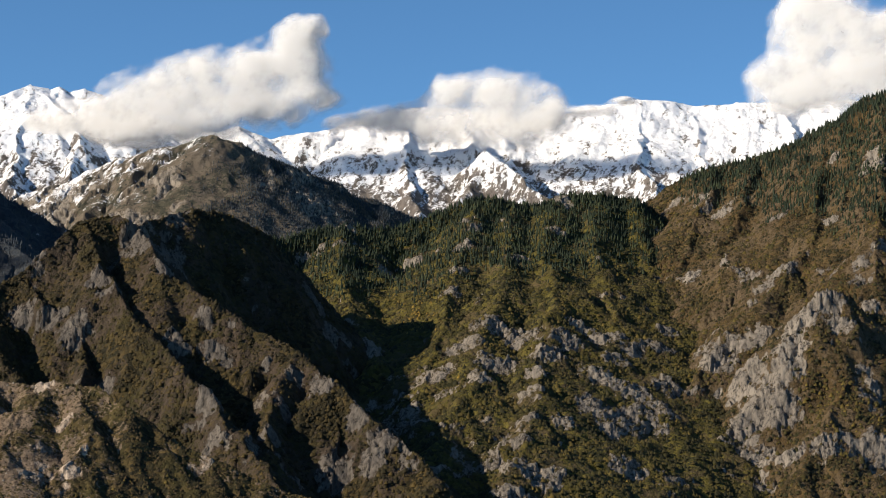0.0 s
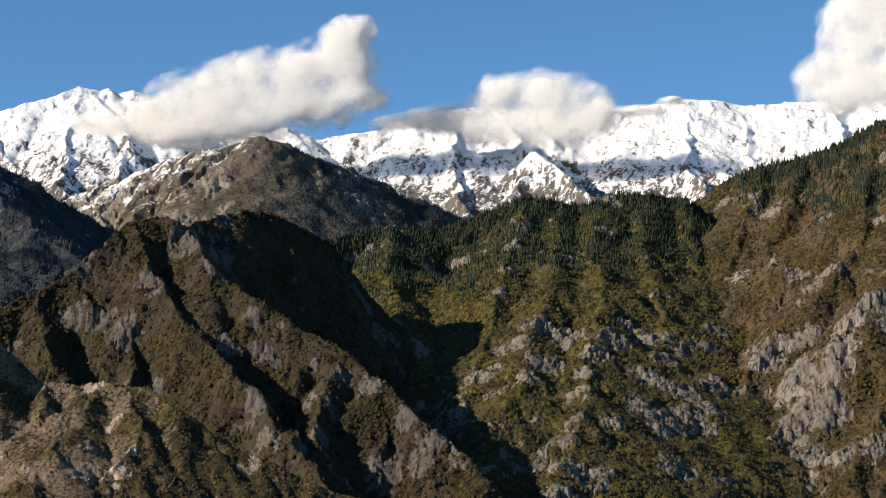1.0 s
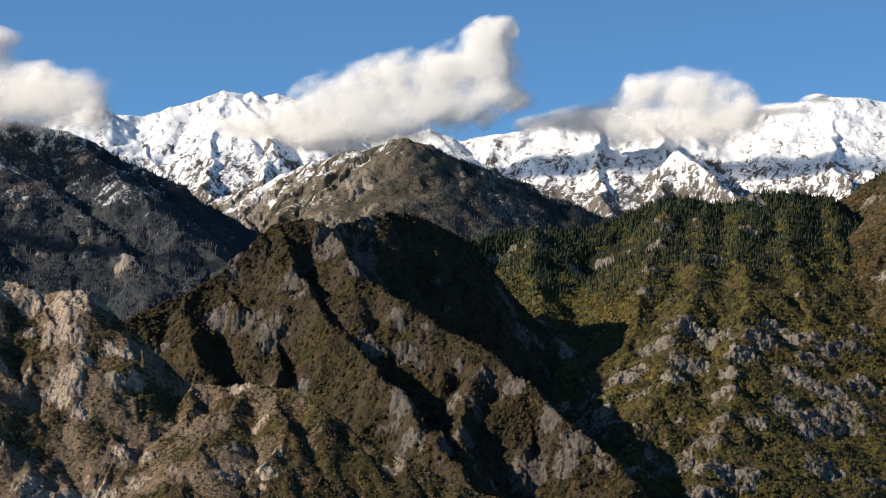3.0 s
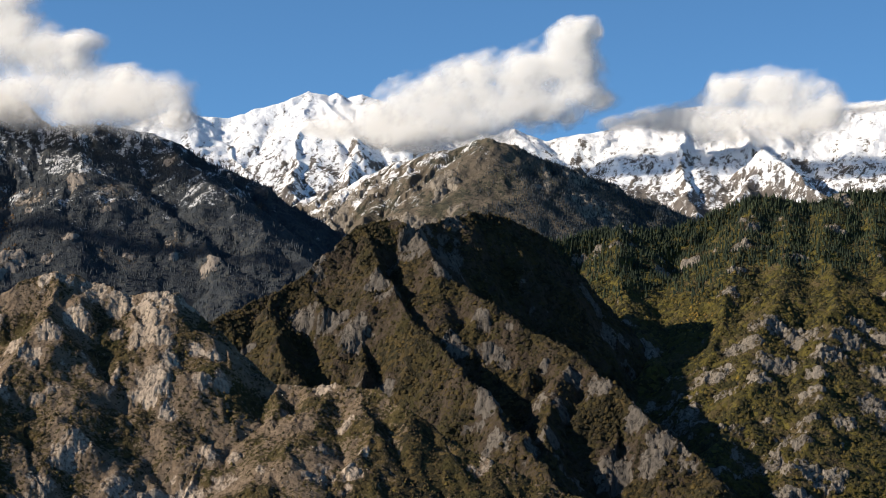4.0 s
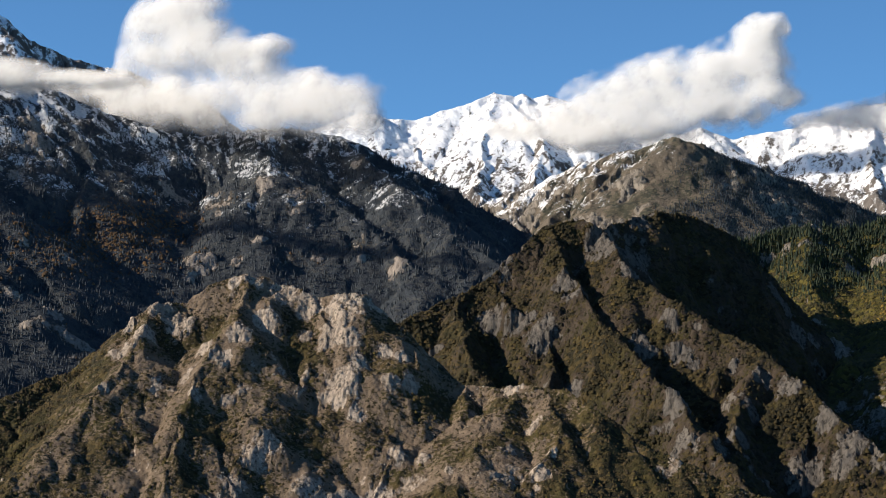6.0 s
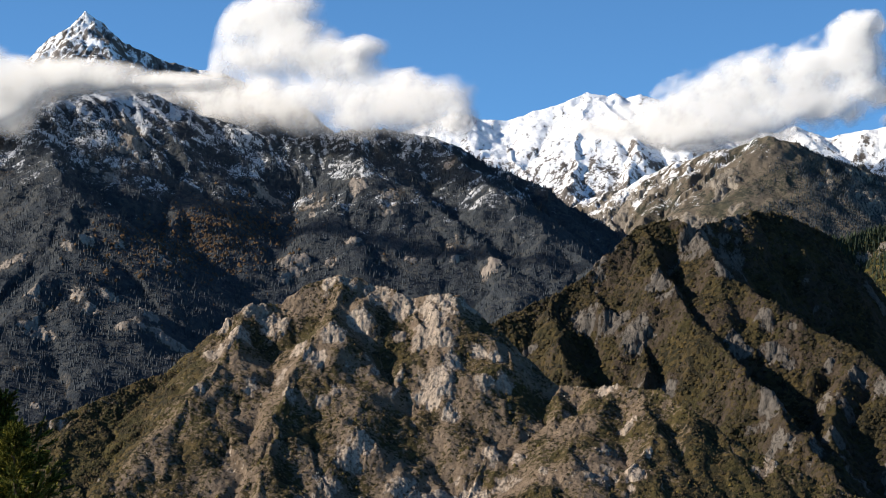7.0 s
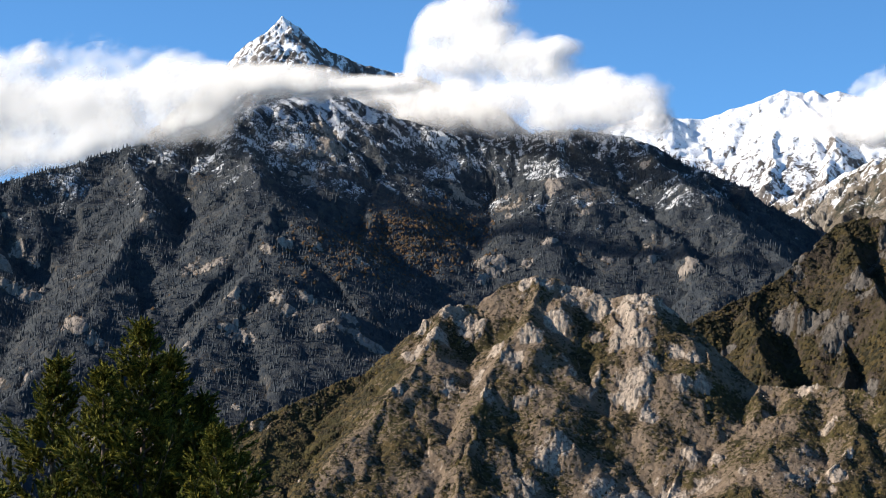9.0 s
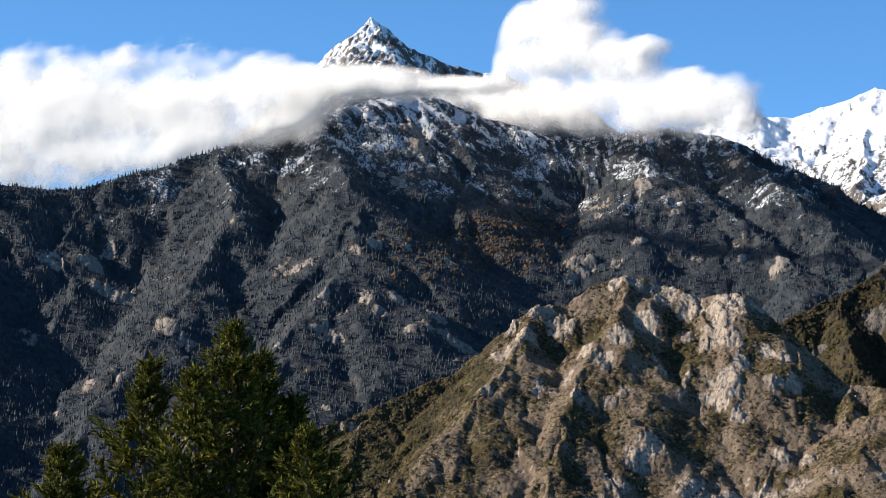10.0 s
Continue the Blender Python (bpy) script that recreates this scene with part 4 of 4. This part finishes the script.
BANK_E = ((-1877, 2764, 492, 153, 84), (-1755, 2756, 488, 136, 84), (-1664, 2749, 489, 122, 81), (-1557, 2742, 484, 109, 78), (-1461, 2735, 486, 96, 70), (-1368, 2729, 491, 85, 60), (-1284, 2723, 492, 74, 50), (-1211, 2718, 501, 64, 32), (-1147, 2713, 505, 59, 22), (-1084, 2709, 500, 46, 19), (-1029, 2705, 494, 44, 13), (-979, 2702, 488, 33, 12), (-1477, 2736, 433, 88, 25), (-1375, 2729, 445, 68, 19), (-1284, 2723, 457, 58, 20))
FACE_E = 4.0


def cloud_material():
    m, nodes, links, bsdf = node_material("cloud_vapour")
    nodes.remove(bsdf)
    pos = nodes.new("ShaderNodeNewGeometry").outputs["Position"]
    alpha = sharpen(nodes, links, attribute(nodes, "thickness"), noise_node(nodes, links, pos, 0.016, 8, 0.62), 2.4, -0.6, 1.3)
    k = nodes.new("ShaderNodeMath")
    k.operation = "MULTIPLY"
    links.new(alpha, k.inputs[0])
    k.inputs[1].default_value = 0.5
    # normals bent towards the sun brighten every layer, in place of scattered light
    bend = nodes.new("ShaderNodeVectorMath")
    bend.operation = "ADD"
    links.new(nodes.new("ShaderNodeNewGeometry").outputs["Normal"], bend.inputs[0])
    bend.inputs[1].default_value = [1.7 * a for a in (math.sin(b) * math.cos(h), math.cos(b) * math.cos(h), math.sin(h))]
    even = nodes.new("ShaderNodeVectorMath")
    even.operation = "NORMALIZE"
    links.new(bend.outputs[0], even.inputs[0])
    # translucent normals lean away from the sun, so back-lit layers brighten too
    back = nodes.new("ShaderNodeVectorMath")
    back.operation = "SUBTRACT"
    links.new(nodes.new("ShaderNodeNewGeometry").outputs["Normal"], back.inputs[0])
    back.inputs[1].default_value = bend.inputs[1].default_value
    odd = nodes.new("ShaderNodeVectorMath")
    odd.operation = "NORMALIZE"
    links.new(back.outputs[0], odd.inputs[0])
    clear, white, glow, both, out = (nodes.new("ShaderNode" + n) for n in ("BsdfTransparent", "BsdfDiffuse", "BsdfTranslucent", "MixShader", "MixShader"))
    white.inputs[0].default_value = glow.inputs[0].default_value = (0.83, 0.83, 0.83, 1)
    both.inputs[0].default_value = 0.45
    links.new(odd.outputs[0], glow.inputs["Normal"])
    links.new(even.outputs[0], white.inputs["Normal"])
    links.new(white.outputs[0], both.inputs[1])
    links.new(glow.outputs[0], both.inputs[2])
    links.new(k.outputs[0], out.inputs[0])
    links.new(clear.outputs[0], out.inputs[1])
    links.new(both.outputs[0], out.inputs[2])
    links.new(out.outputs[0], nodes["Material Output"].inputs[0])
    return m


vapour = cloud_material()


def cloud(lobes, seed, label, facing, cell=5.5, shells=4):
    """A bank of cloud: nested soft shells of vapour round a row of lobes. facing: the bearing, in degrees, across which the bank lies."""
    lobes = np.array(lobes, dtype=float)
    mid = lobes[:, :3].mean(axis=0)
    away = Vector((math.sin(radians(facing)), math.cos(radians(facing)), 0))
    side = np.array((away.y, -away.x))
    u, v = (lobes[:, :2] - mid[:2]) @ side, lobes[:, 2] - mid[2]
    ru, rv = lobes[:, 3], lobes[:, 4]
    gu = np.arange((u - 1.7 * ru).min(), (u + 1.7 * ru).max(), cell)
    gv = np.arange((v - 1.7 * rv).min(), (v + 1.7 * rv).max(), cell)
    U, V = np.meshgrid(gu, gv, indexing="ij")
    base = bpy.data.objects.new("cloud", None)
    scene.collection.objects.link(base)
    tagged(base, label, "cloud", "clouds over the mountains")
    billow = 0.5 * fbm(U / 95, V / 80, 4, seed, 0.5)
    wisp = 0.42 * fbm(U / 42, V / 36, 4, seed + 9, 0.6)
    total = np.zeros(U.shape)
    for a, c, ra, rc in zip(u, v, ru, rv):
        total += np.exp(-1.6 * (((U - a) / ra) ** 2 + ((V - c) / rc) ** 2))
    plain = np.log(total + 1e-6) / 1.6 + 1.1 + 0.25 * billow
    field = plain + 0.75 * billow + wisp
    body = np.sqrt(np.clip(0.5 + plain, 0, 3)) * 30
    for k in range(shells):
        part_of = (k + 1) / shells
        lump = 6 * fbm(U / 110 + 0.3 * k, V / 90, 2, seed + 20, 0.4)
        W = 60 - body * part_of - lump * np.clip(field, 0, 1)
        dens = field - 0.1 * k + 0.2 * fbm(U / 45, V / 45 + 5 * k, 3, seed + 40 + k)
        keep = dens > -1.3
        quad = keep[:-1, :-1] & keep[1:, :-1] & keep[1:, 1:] & keep[:-1, 1:]
        grid = np.arange(U.size).reshape(U.shape)
        faces = np.stack([grid[:-1, :-1], grid[1:, :-1], grid[1:, 1:], grid[:-1, 1:]], axis=-1)[quad]
        used, inverse = np.unique(faces, return_inverse=True)
        pts = np.stack([side[0] * U + away.x * W, side[1] * U + away.y * W, V], axis=-1).reshape(-1, 3)[used]
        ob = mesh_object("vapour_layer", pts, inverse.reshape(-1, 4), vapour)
        ob.data.attributes.new("thickness", "FLOAT", "POINT").data.foreach_set("value", np.ascontiguousarray(dens.ravel()[used], dtype=np.float32))
        ob.parent = base
    base.location = mid
    return base


cloud(BANK_A, 3, "long white cloud trailing off a snow summit", FACE_A)
cloud(BANK_B, 13, "puffy white cloud resting on the snow range", FACE_B)
cloud(BANK_C, 23, "grey-white towering cloud behind the wooded slope", FACE_C)
cloud(BANK_D, 33, "thick white cloud wrapped round the mountain crest", FACE_D)
cloud(BANK_E, 43, "broad white cloud bank below the pyramid peak", FACE_E)


# ---- near trees ----
def bark_material():
    m, nodes, links, bsdf = node_material("grey_brown_bark")
    pos = nodes.new("ShaderNodeNewGeometry").outputs["Position"]
    n = noise_node(nodes, links, pos, 14, 6, 0.7)
    links.new(ramp(nodes, links, n, (0.3, (0.05, 0.035, 0.025)), (0.7, (0.17, 0.12, 0.085))), bsdf.inputs["Base Color"])
    bsdf.inputs["Roughness"].default_value = 0.9
    return m


def needle_material():
    m, nodes, links, bsdf = node_material("cypress_needles")
    geo = nodes.new("ShaderNodeNewGeometry")
    colour = ramp(nodes, links, geo.outputs["Random Per Island"], (0.0, (0.018, 0.024, 0.006)), (0.5, (0.088, 0.09, 0.013)), (1.0, (0.29, 0.25, 0.035)))
    patches = noise_node(nodes, links, geo.outputs["Position"], 1.6, 3)
    colour = mix(nodes, links, ramp(nodes, links, patches, (0.38, (0, 0, 0)), (0.66, (0.75, 0.75, 0.75))), colour, (0.04, 0.055, 0.014))
    links.new(colour, bsdf.inputs["Base Color"])
    bsdf.inputs["Roughness"].default_value = 0.8
    bsdf.inputs["Specular IOR Level"].default_value = 0.1
    glow, both = nodes.new("ShaderNodeBsdfTranslucent"), nodes.new("ShaderNodeMixShader")
    links.new(colour, glow.inputs[0])
    both.inputs[0].default_value = 0.15
    links.new(bsdf.outputs[0], both.inputs[1])
    links.new(glow.outputs[0], both.inputs[2])
    links.new(both.outputs[0], nodes["Material Output"].inputs[0])
    return m


bark, needles = bark_material(), needle_material()


def tube(points, radii, sides=6):
    """Points and triangles of a tapered, bent stem."""
    v, f = [], []
    for k, (p, r) in enumerate(zip(points, radii)):
        d = (Vector(points[min(k + 1, len(points) - 1)]) - Vector(points[max(k - 1, 0)])).normalized()
        a = d.orthogonal().normalized()
        c = d.cross(a)
        for j in range(sides):
            t = 2 * math.pi * j / sides
            v.append(Vector(p) + (math.cos(t) * a + math.sin(t) * c) * float(r))
    for k in range(len(points) - 1):
        for j in range(sides):
            a, b2 = k * sides + j, k * sides + (j + 1) % sides
            f += [(a, b2, b2 + sides), (a, b2 + sides, a + sides)]
    return v, f


def spray(rng, at, along, size):
    """A tuft: a shoot set with short flat needles that sweep forward."""
    v, f = [], []
    d = Vector(along).normalized()
    side = d.orthogonal().normalized()
    up = d.cross(side)
    for k in range(22):
        s = (k + rng.rand()) / 22
        t = rng.rand() * 2 * math.pi
        out = math.cos(t) * side + math.sin(t) * up
        root = Vector(at) + d * (size * s * 0.8)
        tip = root + (d * 0.75 + out * (0.75 - 0.45 * s)) * size * (0.42 - 0.14 * s) * (0.7 + 0.6 * rng.rand())
        wide = d.cross(out) * size * (0.055 + 0.03 * rng.rand())
        n = len(v)
        v += [root - wide, root + wide, tip]
        f += [(n, n + 1, n + 2)]
    return v, f


def conifer_tree(x, y, top, foot, spread, limbs, seed, label, lean=0.0):
    """A tall conifer with rising limbs and tufted foliage. spread: the crown's radius for each metre below the top."""
    rng = np.random.RandomState(seed)
    base = bpy.data.objects.new("conifer_tree", None)
    scene.collection.objects.link(base)
    base.location = (x, y, foot)
    tagged(base, label, "tree", "conifers below the viewpoint")
    tall = top - foot

    def stem(h):
        return Vector((lean * h + 0.05 * math.sin(1.7 * h + seed), 0.05 * math.cos(1.3 * h + 2 * seed), h))
    hs = np.linspace(-0.3, tall, 16)
    v, f = tube([stem(h) for h in hs], [0.012 + 0.017 * (tall - h) for h in hs], 9)
    trunk = mesh_object("trunk", np.array(v), np.array(f), bark)
    trunk.parent = base
    lv, lf = [], []
    for k in range(limbs):
        below = 0.12 + (tall * 0.86) * ((k + rng.rand()) / limbs) ** 1.5
        h = tall - below
        reach = min(spread * (below + 0.12), 2.3) * (0.45 + 0.8 * rng.rand())
        turn = 2.4 * k + 0.8 * rng.rand()
        out = Vector((math.cos(turn), math.sin(turn), 0))
        rise = 0.55 + 0.5 * rng.rand()
        pts = [stem(h) + out * (reach * s) + Vector((0, 0, reach * rise * s * s + 0.12 * reach * s)) for s in (0, 0.3, 0.6, 1.0)]
        v, f = tube(pts, [0.012 + 0.014 * reach, 0.011 + 0.008 * reach, 0.009, 0.004], 5)
        limb = mesh_object("limb", np.array(v), np.array(f), bark)
        limb.parent = base
        many = int((13 + 21 * reach) * (1.0 if below < 5.0 else 0.12))
        for j in range(many):
            s = 0.22 + 0.78 * (j + rng.rand()) / many
            i = min(int(s * 3), 2)
            p = pts[i].lerp(pts[i + 1], s * 3 - i)
            off = Vector(rng.normal(size=3)) * 0.5
            off.z *= 0.5
            along = out * 0.5 + off + Vector((0, 0, 0.65))
            p = p + off * (0.05 + 0.15 * reach * (1 - 0.4 * s))
            v, f = spray(rng, p, along, (0.2 + 0.24 * rng.rand()) * (0.65 + 0.35 * min(1, below / 1.6)))
            lf += [(a + len(lv), b2 + len(lv), c + len(lv)) for a, b2, c in f]
            lv += v
    for j in range(14):
        v, f = spray(rng, stem(tall - 0.02 - 0.035 * j), (0.5 * rng.normal(), 0.5 * rng.normal(), 1.2), 0.16 + 0.12 * rng.rand())
        lf += [(a + len(lv), b2 + len(lv), c + len(lv)) for a, b2, c in f]
        lv += v
    crown = mesh_object("crown", np.array(lv), np.array(lf), needles, False)
    crown.parent = base
    return base


def ground_height(x, y):
    r = math.hypot(x, y)
    return -85 * (1 - math.exp(-(r / 230) ** 1.3)) + min(r / 60, 6) * float(fbm(np.array([x / 60]), np.array([y / 60]), 3, 71)[0])


conifer_tree(-19.51, 40.55, 4.51, ground_height(-19.51, 40.55), 0.37, 75, 1, "tall dark green conifer with sunlit yellow-green tips")
conifer_tree(-19.42, 41.70, 4.00, ground_height(-19.42, 41.70), 0.37, 70, 2, "dark green conifer standing close behind another")
conifer_tree(-21.41, 40.71, 3.86, ground_height(-21.41, 40.71), 0.37, 70, 3, "dark green conifer with a narrow pointed top")
conifer_tree(-17.38, 39.33, 2.47, ground_height(-17.38, 39.33), 0.37, 65, 4, "young bright green conifer among taller ones")
conifer_tree(-22.32, 39.07, 2.18, ground_height(-22.32, 39.07), 0.42, 65, 5, "low bushy green conifer at the edge of the group")
conifer_tree(-19.94, 39.78, 3.63, ground_height(-19.94, 39.78), 0.33, 65, 6, "slim side conifer crowded by a taller one")
conifer_tree(-18.87, 41.95, 3.16, ground_height(-18.87, 41.95), 0.37, 65, 7, "shaded dark conifer behind the group")
